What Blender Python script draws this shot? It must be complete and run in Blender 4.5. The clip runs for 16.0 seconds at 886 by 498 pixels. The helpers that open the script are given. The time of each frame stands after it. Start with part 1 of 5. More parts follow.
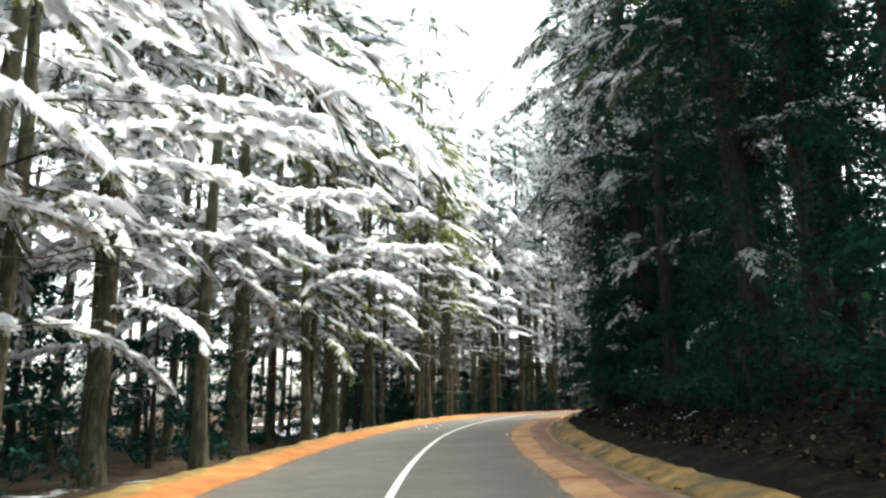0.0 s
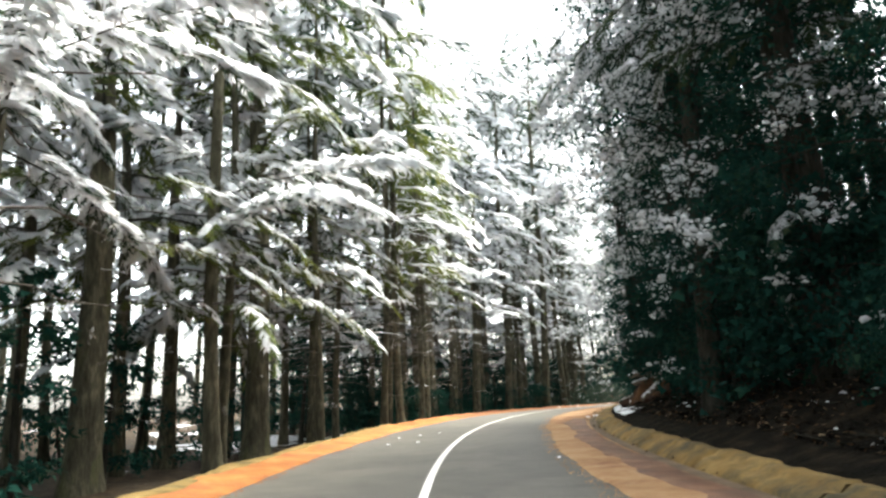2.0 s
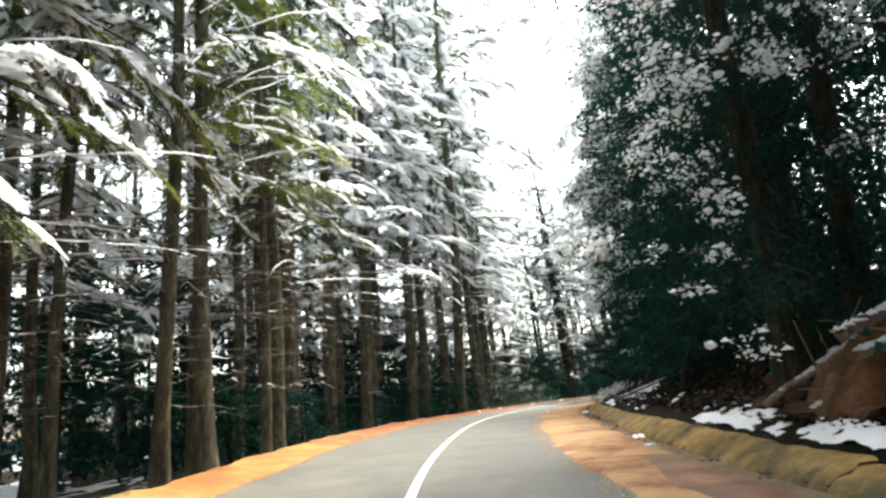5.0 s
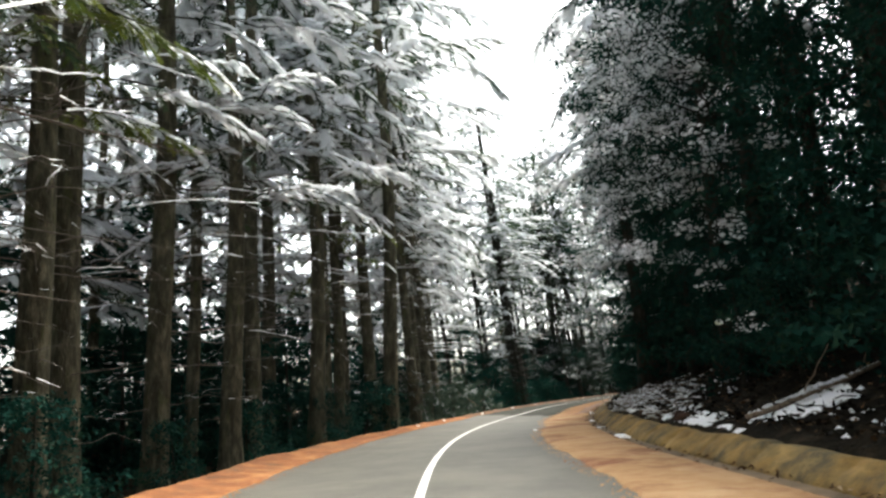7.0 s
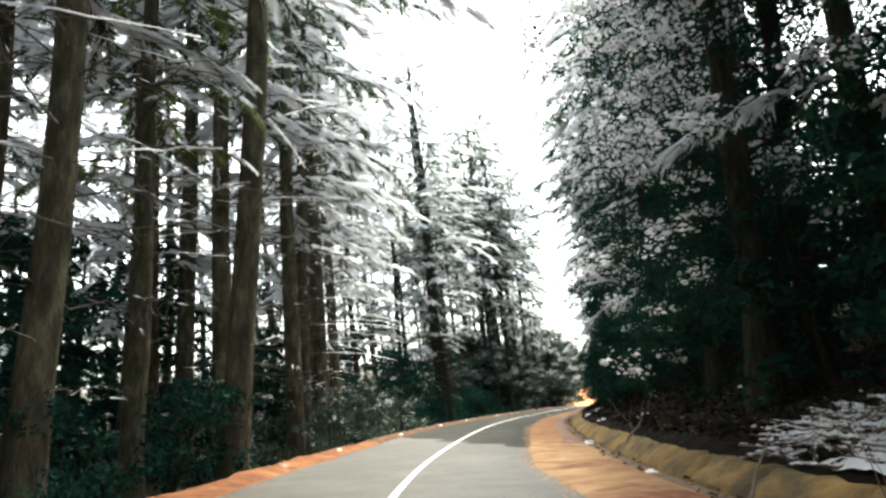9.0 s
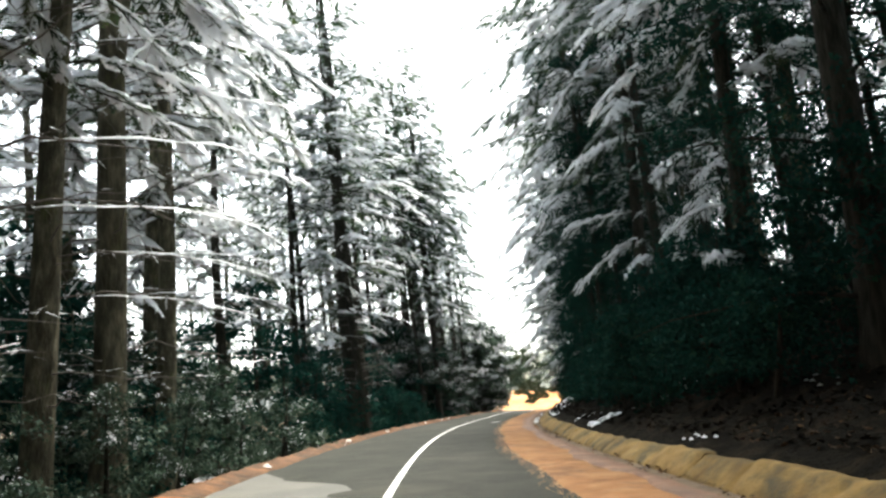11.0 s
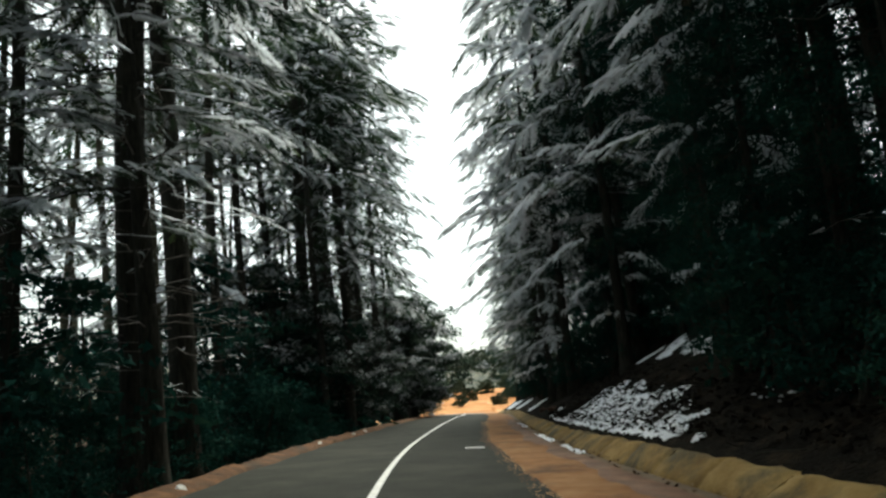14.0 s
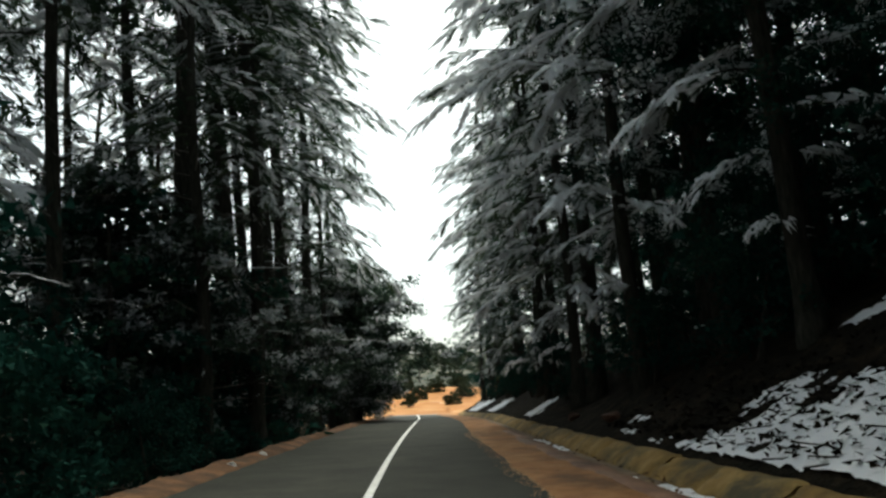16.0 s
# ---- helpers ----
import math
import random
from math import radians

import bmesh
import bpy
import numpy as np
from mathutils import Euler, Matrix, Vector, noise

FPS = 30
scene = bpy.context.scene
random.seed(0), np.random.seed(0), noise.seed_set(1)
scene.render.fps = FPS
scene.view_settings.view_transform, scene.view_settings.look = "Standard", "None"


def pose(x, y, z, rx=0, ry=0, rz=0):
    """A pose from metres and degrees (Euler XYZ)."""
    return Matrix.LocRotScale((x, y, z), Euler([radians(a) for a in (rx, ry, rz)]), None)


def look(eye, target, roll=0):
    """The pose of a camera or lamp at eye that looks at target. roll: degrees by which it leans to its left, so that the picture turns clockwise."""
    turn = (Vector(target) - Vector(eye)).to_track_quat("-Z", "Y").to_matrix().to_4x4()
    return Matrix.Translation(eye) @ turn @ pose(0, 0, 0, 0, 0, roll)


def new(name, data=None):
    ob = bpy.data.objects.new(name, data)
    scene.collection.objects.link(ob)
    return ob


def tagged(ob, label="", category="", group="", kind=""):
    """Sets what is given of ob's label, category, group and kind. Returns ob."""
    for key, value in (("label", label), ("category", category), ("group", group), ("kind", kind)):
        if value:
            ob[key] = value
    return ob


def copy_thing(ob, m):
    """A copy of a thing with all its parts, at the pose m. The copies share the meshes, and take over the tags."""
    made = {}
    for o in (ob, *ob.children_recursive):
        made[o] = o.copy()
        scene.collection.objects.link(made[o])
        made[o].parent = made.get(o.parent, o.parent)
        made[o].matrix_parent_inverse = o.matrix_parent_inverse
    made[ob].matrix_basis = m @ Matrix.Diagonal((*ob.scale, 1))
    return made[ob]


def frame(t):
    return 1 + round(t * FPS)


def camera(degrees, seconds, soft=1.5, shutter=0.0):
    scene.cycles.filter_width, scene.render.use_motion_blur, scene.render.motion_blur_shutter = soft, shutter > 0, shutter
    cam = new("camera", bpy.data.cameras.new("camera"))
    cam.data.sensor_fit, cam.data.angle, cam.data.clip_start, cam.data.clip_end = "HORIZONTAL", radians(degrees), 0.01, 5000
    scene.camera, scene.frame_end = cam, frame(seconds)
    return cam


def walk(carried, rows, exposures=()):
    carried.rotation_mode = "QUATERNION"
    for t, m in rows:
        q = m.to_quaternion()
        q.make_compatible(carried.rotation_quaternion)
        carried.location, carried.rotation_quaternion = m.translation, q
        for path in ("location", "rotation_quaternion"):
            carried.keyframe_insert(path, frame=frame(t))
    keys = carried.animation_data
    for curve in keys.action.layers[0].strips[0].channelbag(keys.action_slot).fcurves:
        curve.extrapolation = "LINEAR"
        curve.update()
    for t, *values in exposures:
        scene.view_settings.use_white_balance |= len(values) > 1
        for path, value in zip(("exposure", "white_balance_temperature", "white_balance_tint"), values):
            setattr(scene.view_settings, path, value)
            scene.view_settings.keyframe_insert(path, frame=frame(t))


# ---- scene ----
ROWS = [
    (0.0, 0.008, -0.099, 1.355, 0.06, 12.51, -1.34),
    (0.5, -0.250, 3.333, 1.376, 0.08, 12.49, -1.54),
    (1.0, -0.482, 6.730, 1.380, -0.37, 12.44, -1.85),
    (1.5, -0.658, 9.951, 1.393, -1.58, 12.30, -2.30),
    (2.0, -0.611, 12.984, 1.359, -3.03, 12.25, -2.86),
    (2.5, -0.569, 16.109, 1.365, -4.82, 12.09, -3.42),
    (3.0, -0.468, 19.198, 1.375, -6.50, 11.97, -4.12),
    (3.5, -0.313, 22.358, 1.383, -8.23, 11.83, -4.77),
    (4.0, -0.115, 25.576, 1.427, -9.98, 11.74, -5.36),
    (4.5, 0.283, 29.014, 1.475, -11.45, 11.79, -4.92),
    (5.0, 0.782, 32.539, 1.524, -12.82, 11.80, -4.64),
    (5.5, 1.383, 36.151, 1.555, -14.16, 11.78, -4.50),
    (6.0, 2.091, 39.843, 1.588, -15.53, 11.73, -4.47),
    (6.5, 2.913, 43.609, 1.621, -17.04, 11.63, -4.55),
    (7.0, 3.944, 47.437, 1.635, -18.92, 11.69, -4.20),
    (7.5, 5.080, 51.219, 1.670, -20.64, 11.73, -3.70),
    (8.0, 6.393, 55.043, 1.641, -22.43, 11.84, -3.22),
    (8.5, 7.825, 58.786, 1.641, -24.13, 12.01, -2.88),
    (9.0, 9.273, 62.315, 1.634, -25.83, 12.12, -2.93),
    (9.5, 10.802, 65.953, 1.587, -27.63, 12.12, -3.03),
    (10.0, 12.464, 69.589, 1.538, -29.44, 12.12, -3.07),
    (10.5, 14.263, 73.221, 1.484, -31.23, 12.14, -3.11),
    (11.0, 16.197, 76.844, 1.430, -32.90, 12.17, -3.15),
    (11.5, 18.255, 80.461, 1.362, -34.40, 12.23, -3.24),
    (12.0, 20.423, 84.090, 1.342, -35.59, 12.11, -3.28),
    (12.5, 22.650, 87.640, 1.335, -36.59, 12.12, -3.35),
    (13.0, 24.979, 91.204, 1.284, -37.66, 12.08, -3.44),
    (13.5, 27.299, 94.659, 1.307, -38.65, 12.04, -3.05),
    (14.0, 29.608, 98.063, 1.259, -39.65, 12.05, -2.65),
    (14.5, 31.939, 101.307, 1.208, -40.48, 12.09, -2.06),
    (15.0, 34.353, 104.640, 1.238, -41.60, 12.01, -1.99),
    (15.5, 36.816, 107.973, 1.202, -42.92, 11.91, -1.98),
    (16.0, 39.360, 111.104, 1.204, -43.98, 11.82, -1.83),
]


def row_pose(x, y, z, yaw, pitch, roll):
    a, b = radians(yaw), radians(pitch)
    way = Vector((-math.sin(a) * math.cos(b), math.cos(a) * math.cos(b), math.sin(b)))
    return look((x, y, z), Vector((x, y, z)) + way, roll)


cam = camera(65.0, 16.0, soft=2.6)
walk(cam, [(r[0], row_pose(*r[1:])) for r in ROWS],
     exposures=[(0.0, 2.56, 6650, 4), (4.0, 2.95, 6650, 4), (7.0, 2.2, 6650, 4), (8.0, 2.6, 6650, 4), (9.0, 2.62, 6650, 4), (12.0, 2.15, 6500, 1), (13.5, 1.27, 6500, -4), (16.0, 0.8, 6500, -4)])

# world: bright overcast sky
world = bpy.data.worlds.new("sky")
scene.world = world
world.use_nodes = True
wn, wl = world.node_tree.nodes, world.node_tree.links
sky = wn.new("ShaderNodeTexSky")
sky.sky_type, sky.sun_disc = "NISHITA", False
sky.sun_elevation, sky.sun_rotation = radians(62), radians(50)
sky.dust_density, sky.air_density = 4.0, 1.0
pale = wn.new("ShaderNodeHueSaturation")
pale.inputs["Saturation"].default_value = 0.35
wl.new(sky.outputs[0], pale.inputs["Color"])
wl.new(pale.outputs[0], wn["Background"].inputs["Color"])
wn["Background"].inputs["Strength"].default_value = 0.15
sun = new("sun", bpy.data.lights.new("sun", "SUN"))
sun.data.energy, sun.data.angle, sun.data.color = 1.5, radians(16), (1.0, 0.95, 0.88)
sun.matrix_world = look((0, 0, 60), Vector((0, 0, 60)) + Vector((-0.36, -0.30, -0.88)))


# ---- materials ----
def mat(name, stops, scale=4.0, rough=0.8, bump=0.3, detail=6.0, stretch=(1, 1, 1), fine=40.0, island=0.0, spec=0.3, bump_dist=0.02, second=None, thin=0.0):
    """Noise-driven colour between stops at two scales, with fine relief. second: (scale, low, high, colour) adds patches."""
    m = bpy.data.materials.new(name)
    m.use_nodes = True
    n, l = m.node_tree.nodes, m.node_tree.links
    bsdf = n["Principled BSDF"]
    bsdf.inputs["Roughness"].default_value = rough
    bsdf.inputs["Specular IOR Level"].default_value = spec
    co = n.new("ShaderNodeTexCoord")
    mp = n.new("ShaderNodeMapping")
    mp.inputs["Scale"].default_value = stretch
    l.new(co.outputs["Object"], mp.inputs["Vector"])
    a = n.new("ShaderNodeTexNoise")
    a.inputs["Scale"].default_value, a.inputs["Detail"].default_value = scale, detail
    a.inputs["Roughness"].default_value = 0.65
    l.new(mp.outputs[0], a.inputs["Vector"])
    ramp = n.new("ShaderNodeValToRGB")
    ramp.color_ramp.elements[0].position, ramp.color_ramp.elements[0].color = stops[0][0], (*stops[0][1], 1)
    ramp.color_ramp.elements[1].position, ramp.color_ramp.elements[1].color = stops[-1][0], (*stops[-1][1], 1)
    for at, c in stops[1:-1]:
        ramp.color_ramp.elements.new(at).color = (*c, 1)
    src = a.outputs["Fac"]
    if island:
        geo, ob = n.new("ShaderNodeNewGeometry"), n.new("ShaderNodeObjectInfo")
        s1, s2 = n.new("ShaderNodeMath"), n.new("ShaderNodeMath")
        s1.operation = s2.operation = "MULTIPLY_ADD"
        l.new(geo.outputs["Random Per Island"], s1.inputs[0])
        s1.inputs[1].default_value = island
        l.new(src, s1.inputs[2])
        l.new(ob.outputs["Random"], s2.inputs[0])
        s2.inputs[1].default_value = island * 0.5
        l.new(s1.outputs[0], s2.inputs[2])
        s3 = n.new("ShaderNodeMath")
        s3.operation = "SUBTRACT"
        l.new(s2.outputs[0], s3.inputs[0])
        s3.inputs[1].default_value = island * 0.75
        src = s3.outputs[0]
    l.new(src, ramp.inputs["Fac"])
    colour = ramp.outputs["Color"]
    if second:
        b = n.new("ShaderNodeTexNoise")
        b.inputs["Scale"].default_value, b.inputs["Detail"].default_value = second[0], 8.0
        b.inputs["Roughness"].default_value = 0.7
        l.new(mp.outputs[0], b.inputs["Vector"])
        rm = n.new("ShaderNodeMapRange")
        rm.inputs["From Min"].default_value, rm.inputs["From Max"].default_value = second[1], second[2]
        l.new(b.outputs["Fac"], rm.inputs["Value"])
        mix = n.new("ShaderNodeMix")
        mix.data_type = "RGBA"
        l.new(rm.outputs[0], mix.inputs["Factor"])
        l.new(colour, mix.inputs["A"])
        mix.inputs["B"].default_value = (*second[3], 1)
        colour = mix.outputs["Result"]
    l.new(colour, bsdf.inputs["Base Color"])
    if thin:
        # light passes through thin leaves and loose snow
        tr, ms = n.new("ShaderNodeBsdfTranslucent"), n.new("ShaderNodeMixShader")
        l.new(colour, tr.inputs["Color"])
        ms.inputs["Fac"].default_value = thin
        l.new(bsdf.outputs[0], ms.inputs[1])
        l.new(tr.outputs[0], ms.inputs[2])
        l.new(ms.outputs[0], n["Material Output"].inputs["Surface"])
    if bump:
        f = n.new("ShaderNodeTexNoise")
        f.inputs["Scale"].default_value, f.inputs["Detail"].default_value = fine, 4.0
        l.new(mp.outputs[0], f.inputs["Vector"])
        bp = n.new("ShaderNodeBump")
        bp.inputs["Strength"].default_value, bp.inputs["Distance"].default_value = bump, bump_dist
        l.new(f.outputs["Fac"], bp.inputs["Height"])
        l.new(bp.outputs[0], bsdf.inputs["Normal"])
    return m


M_ASPHALT = mat("asphalt", [(0.3, (0.058, 0.055, 0.046)), (0.7, (0.094, 0.089, 0.073))], 1.2, 0.62, 0.5, fine=160, bump_dist=0.006, second=(0.35, 0.50, 0.68, (0.118, 0.110, 0.088)))
# darker copy of the asphalt, with the forest's shade in its colour
M_SHADED_ASPHALT = mat("shaded_asphalt", [(0.3, (0.024, 0.025, 0.020)), (0.7, (0.042, 0.042, 0.034))], 0.9, 0.8, 0.5, fine=160, bump_dist=0.006, spec=0.08, second=(0.3, 0.52, 0.68, (0.055, 0.053, 0.042)))
M_PAINT = mat("road_paint", [(0.35, (0.55, 0.54, 0.50)), (0.6, (0.80, 0.79, 0.76))], 6, 0.6, 0.3, fine=120, bump_dist=0.004)
M_SAND = mat("sandy_soil", [(0.3, (0.27, 0.145, 0.065)), (0.5, (0.37, 0.215, 0.105)), (0.72, (0.45, 0.30, 0.17))], 1.3, 0.9, 0.7, fine=30, bump_dist=0.03, second=(0.45, 0.51, 0.63, (0.19, 0.07, 0.032)))
M_ORANGE = mat("orange_soil", [(0.3, (0.20, 0.064, 0.016)), (0.5, (0.30, 0.112, 0.026)), (0.7, (0.37, 0.175, 0.050))], 1.1, 0.9, 0.7, fine=25, bump_dist=0.03, second=(0.4, 0.55, 0.7, (0.22, 0.068, 0.026)))
M_VERGE = mat("orange_brown_verge", [(0.3, (0.17, 0.075, 0.026)), (0.5, (0.27, 0.125, 0.046)), (0.72, (0.36, 0.20, 0.09))], 1.3, 0.9, 0.7, fine=30, bump_dist=0.03, second=(0.5, 0.5, 0.64, (0.12, 0.062, 0.03)))
M_YELLOWISH = mat("yellowish_soil", [(0.3, (0.07, 0.056, 0.018)), (0.5, (0.165, 0.112, 0.034)), (0.7, (0.25, 0.16, 0.055))], 1.8, 0.95, 0.9, fine=30, bump_dist=0.03)
M_REDDIRT = mat("reddish_dirt", [(0.3, (0.09, 0.031, 0.010)), (0.5, (0.20, 0.070, 0.021)), (0.7, (0.30, 0.14, 0.048))], 1.6, 0.9, 0.8, fine=22, bump_dist=0.04, second=(0.6, 0.55, 0.68, (0.09, 0.05, 0.025)))
M_LEAFSOIL = mat("leaf_covered_soil", [(0.3, (0.035, 0.018, 0.008)), (0.5, (0.10, 0.045, 0.017)), (0.7, (0.20, 0.095, 0.038))], 1.9, 0.9, 0.9, fine=22, bump_dist=0.04, second=(0.6, 0.5, 0.66, (0.035, 0.025, 0.015)))
M_WET = mat("damp_silt", [(0.3, (0.085, 0.045, 0.028)), (0.5, (0.165, 0.080, 0.046)), (0.7, (0.28, 0.155, 0.088))], 1.2, 0.7, 0.6, fine=30, bump_dist=0.02, second=(0.7, 0.52, 0.66, (0.14, 0.09, 0.06)))
# near-black: the deep shade under the bank's trees is put into this colour
M_SHADED_LITTER = mat("shaded_leaf_litter", [(0.3, (0.005, 0.005, 0.004)), (0.5, (0.013, 0.011, 0.008)), (0.72, (0.040, 0.029, 0.018))], 2.2, 0.95, 1.0, fine=14, bump_dist=0.08, spec=0.05)
M_FLOOR = mat("forest_floor", [(0.3, (0.020, 0.016, 0.011)), (0.55, (0.055, 0.040, 0.025)), (0.75, (0.10, 0.07, 0.04))], 1.5, 0.95, 1.0, fine=10, bump_dist=0.08, second=(0.16, 0.60, 0.64, (0.80, 0.82, 0.85)), spec=0.10)
M_FIELD = mat("field_soil", [(0.3, (0.26, 0.095, 0.024)), (0.5, (0.37, 0.15, 0.036)), (0.7, (0.44, 0.23, 0.08))], 0.12, 0.95, 0.6, fine=3, bump_dist=0.1, second=(0.05, 0.58, 0.66, (0.62, 0.48, 0.32)))
M_HILL = mat("hill_scrub", [(0.38, (0.018, 0.026, 0.018)), (0.52, (0.060, 0.066, 0.046)), (0.66, (0.17, 0.135, 0.082))], 0.22, 0.95, 0.6, fine=1.5, bump_dist=0.4)
M_CONC = mat("weathered_concrete", [(0.3, (0.135, 0.080, 0.024)), (0.5, (0.25, 0.155, 0.048)), (0.72, (0.36, 0.24, 0.088))], 1.6, 0.9, 0.8, fine=22, bump_dist=0.02, island=0.22, second=(0.7, 0.46, 0.62, (0.080, 0.068, 0.038)))
M_GUTTER = mat("gutter_concrete", [(0.3, (0.10, 0.075, 0.05)), (0.7, (0.24, 0.17, 0.11))], 1.5, 0.9, 0.6, fine=25)
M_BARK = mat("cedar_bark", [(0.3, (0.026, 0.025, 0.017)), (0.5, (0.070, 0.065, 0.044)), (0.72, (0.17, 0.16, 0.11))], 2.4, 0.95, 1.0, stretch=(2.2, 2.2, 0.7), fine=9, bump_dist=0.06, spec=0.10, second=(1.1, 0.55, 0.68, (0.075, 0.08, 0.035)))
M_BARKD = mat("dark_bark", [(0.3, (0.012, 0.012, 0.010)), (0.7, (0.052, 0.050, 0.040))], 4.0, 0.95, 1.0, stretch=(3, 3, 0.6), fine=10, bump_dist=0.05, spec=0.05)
M_TWIG = mat("grey_twig", [(0.3, (0.06, 0.05, 0.04)), (0.7, (0.19, 0.17, 0.15))], 6.0, 0.9, 0.4)
M_NEEDLE = mat("cedar_needles", [(0.25, (0.016, 0.034, 0.023)), (0.5, (0.036, 0.062, 0.034)), (0.8, (0.085, 0.11, 0.045))], 0.5, 0.7, 0.0, island=0.26, thin=0.35, spec=0.10)
M_OLIVE = mat("olive_needles", [(0.25, (0.035, 0.055, 0.016)), (0.5, (0.085, 0.11, 0.025)), (0.8, (0.16, 0.17, 0.035))], 0.6, 0.7, 0.0, island=0.26, thin=0.40, spec=0.15)
# the teal in this leaf colour stands in for haze over the shadows
M_OAK = mat("dark_oak_leaves", [(0.25, (0.005, 0.027, 0.022)), (0.55, (0.013, 0.049, 0.037)), (0.85, (0.038, 0.080, 0.042))], 0.5, 0.75, 0.0, island=0.26, thin=0.20, spec=0.02)
M_BUSH = mat("bush_leaves", [(0.25, (0.016, 0.036, 0.024)), (0.55, (0.040, 0.068, 0.044)), (0.85, (0.085, 0.115, 0.075))], 0.7, 0.6, 0.0, island=0.30, thin=0.25, spec=0.15)
M_SCRUB = mat("scrub_leaves", [(0.25, (0.018, 0.028, 0.014)), (0.55, (0.038, 0.052, 0.024)), (0.85, (0.08, 0.09, 0.05))], 0.5, 0.7, 0.0, island=0.4, spec=0.10)
M_LEAF = mat("dry_leaves", [(0.25, (0.05, 0.028, 0.014)), (0.55, (0.13, 0.075, 0.035)), (0.85, (0.32, 0.24, 0.15))], 2.0, 0.85, 0.0, island=0.7, spec=0.10)
M_SNOW = mat("snow", [(0.3, (0.78, 0.80, 0.84)), (0.7, (0.90, 0.90, 0.91))], 3.0, 0.6, 0.5, fine=18, bump_dist=0.02)
M_FROST = mat("frosted_needles", [(0.2, (0.60, 0.63, 0.64)), (0.5, (0.80, 0.82, 0.84)), (0.8, (0.90, 0.90, 0.92))], 0.8, 0.7, 0.0, island=0.3, thin=0.45, spec=0.20)
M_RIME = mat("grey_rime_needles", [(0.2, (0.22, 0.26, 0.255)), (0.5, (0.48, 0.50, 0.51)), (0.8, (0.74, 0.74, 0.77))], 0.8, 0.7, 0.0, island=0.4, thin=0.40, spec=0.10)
M_STONE = mat("white_stone", [(0.3, (0.55, 0.54, 0.52)), (0.7, (0.80, 0.79, 0.77))], 8, 0.8, 0.5)
M_ROCK = mat("rock", [(0.3, (0.025, 0.014, 0.009)), (0.7, (0.10, 0.050, 0.028))], 3, 0.9, 0.9, fine=12)
M_WOOD = mat("dead_wood", [(0.3, (0.09, 0.065, 0.045)), (0.7, (0.28, 0.22, 0.16))], 5, 0.9, 0.8, stretch=(4, 4, 0.6), fine=16)

# ---- the road's line ----
HEAD = [-3.89, 0.17, 4.16, 9.89, 16.02, 19.24, 25.7, 30.75, 33.01, 35.62, 38.34, 41.53, 42.5, 43.1, 42.9, 42.0, 41.2]
RISE = [0.0, 0.02, 0.19, 0.31, 0.23, 0.05, -0.06, -0.19, -0.29, -0.33, -0.37, -0.42]
S_ALL = np.arange(-60.0, 900.0, 1.0)
_hd = np.radians(np.interp(S_ALL, np.linspace(0, 190, 17), HEAD))
_x, _y = (np.concatenate([[0], np.cumsum(q[:-1])]) for q in (np.sin(_hd), np.cos(_hd)))
_x, _y = _x - _x[60] - 0.45, _y - _y[60]
_z = np.interp(S_ALL, np.linspace(0, 190, 12), RISE)
_z = np.convolve(np.pad(_z, 6, "edge"), np.ones(13) / 13, "valid")
_dip = np.interp(S_ALL, [150, 166, 190, 221, 238, 260, 320, 400, 480, 900], [0, -0.06, -0.45, -1.08, -1.2, -0.7, 2.4, 7.0, 16, 48])
_z = _z + np.convolve(np.pad(_dip, 4, "edge"), np.ones(9) / 9, "valid")


def line_at(s):
    return np.interp(s, S_ALL, _x), np.interp(s, S_ALL, _y), np.interp(s, S_ALL, _hd), np.interp(s, S_ALL, _z)


def left_edge(s):
    """Outer edge of the dirt strip beside the left lane."""
    return np.interp(s, [0, 36, 42, 64, 78, 95, 150], [4.25, 4.25, 4.55, 4.5, 3.85, 3.75, 3.75])


def wall_top(s):
    """Height of the low wall over the road."""
    return np.interp(s, [0, 20, 35, 50, 62, 75, 85, 100, 118, 130, 204], [0.20, 0.21, 0.25, 0.29, 0.31, 0.37, 0.37, 0.31, 0.36, 0.31, 0.31])


def wall_in(s):
    """How far the wall stands in towards the road."""
    return np.interp(s, [0, 22, 40, 56], [-0.45, -0.40, -0.25, 0.0])


def rough_noise(x, y, f):
    return noise.noise((x * f, y * f, 3.7))


def height(s, n):
    """Ground height beside the road at s metres along it and n metres to its right."""
    z = float(np.interp(s, S_ALL, _z))
    far = min(max((s - 204) / 25, 0), 1)
    if n - wall_in(s) > 5.2:
        n = n - float(wall_in(s))
        slope = float(np.interp(s, [0, 60, 95, 130], [0.30, 0.40, 0.52, 0.58]))
        bank = float(wall_top(s)) - 0.05 + slope * min(n - 5.2, 8.0) + 0.28 * max(n - 13.2, 0) * (1 if n < 40 else 40 / n)
        bank += (rough_noise(s, n, 0.6) * 0.25 + rough_noise(s, n, 0.17) * 0.5) * min((n - 5.2) / 3, 1)
        return z + bank * (1 - far) + far * rough_noise(s, n, 0.05) * 1.0
    if n > -3:
        return z - 0.05
    e = float(left_edge(s))
    out = -n - e
    lip = -0.08 * (1 - far)
    if out <= 0:
        return z - 0.12
    drop = -0.9 * min(out / 4.0, 1) + 0.035 * max(out - 8, 0) * (1 if out < 60 else 60 / out)
    drop += rough_noise(s, n, 0.25) * 0.35 * min(out / 4, 1)
    return z + lip + drop * (1 - far) + far * rough_noise(s, n, 0.05) * 1.0


def at(s, n, up=None):
    """World place; up: metres over the road's crown, or None for the ground."""
    x, y, h, z = line_at(s)
    return Vector((x + n * math.cos(h), y - n * math.sin(h), height(s, n) if up is None else z + up))


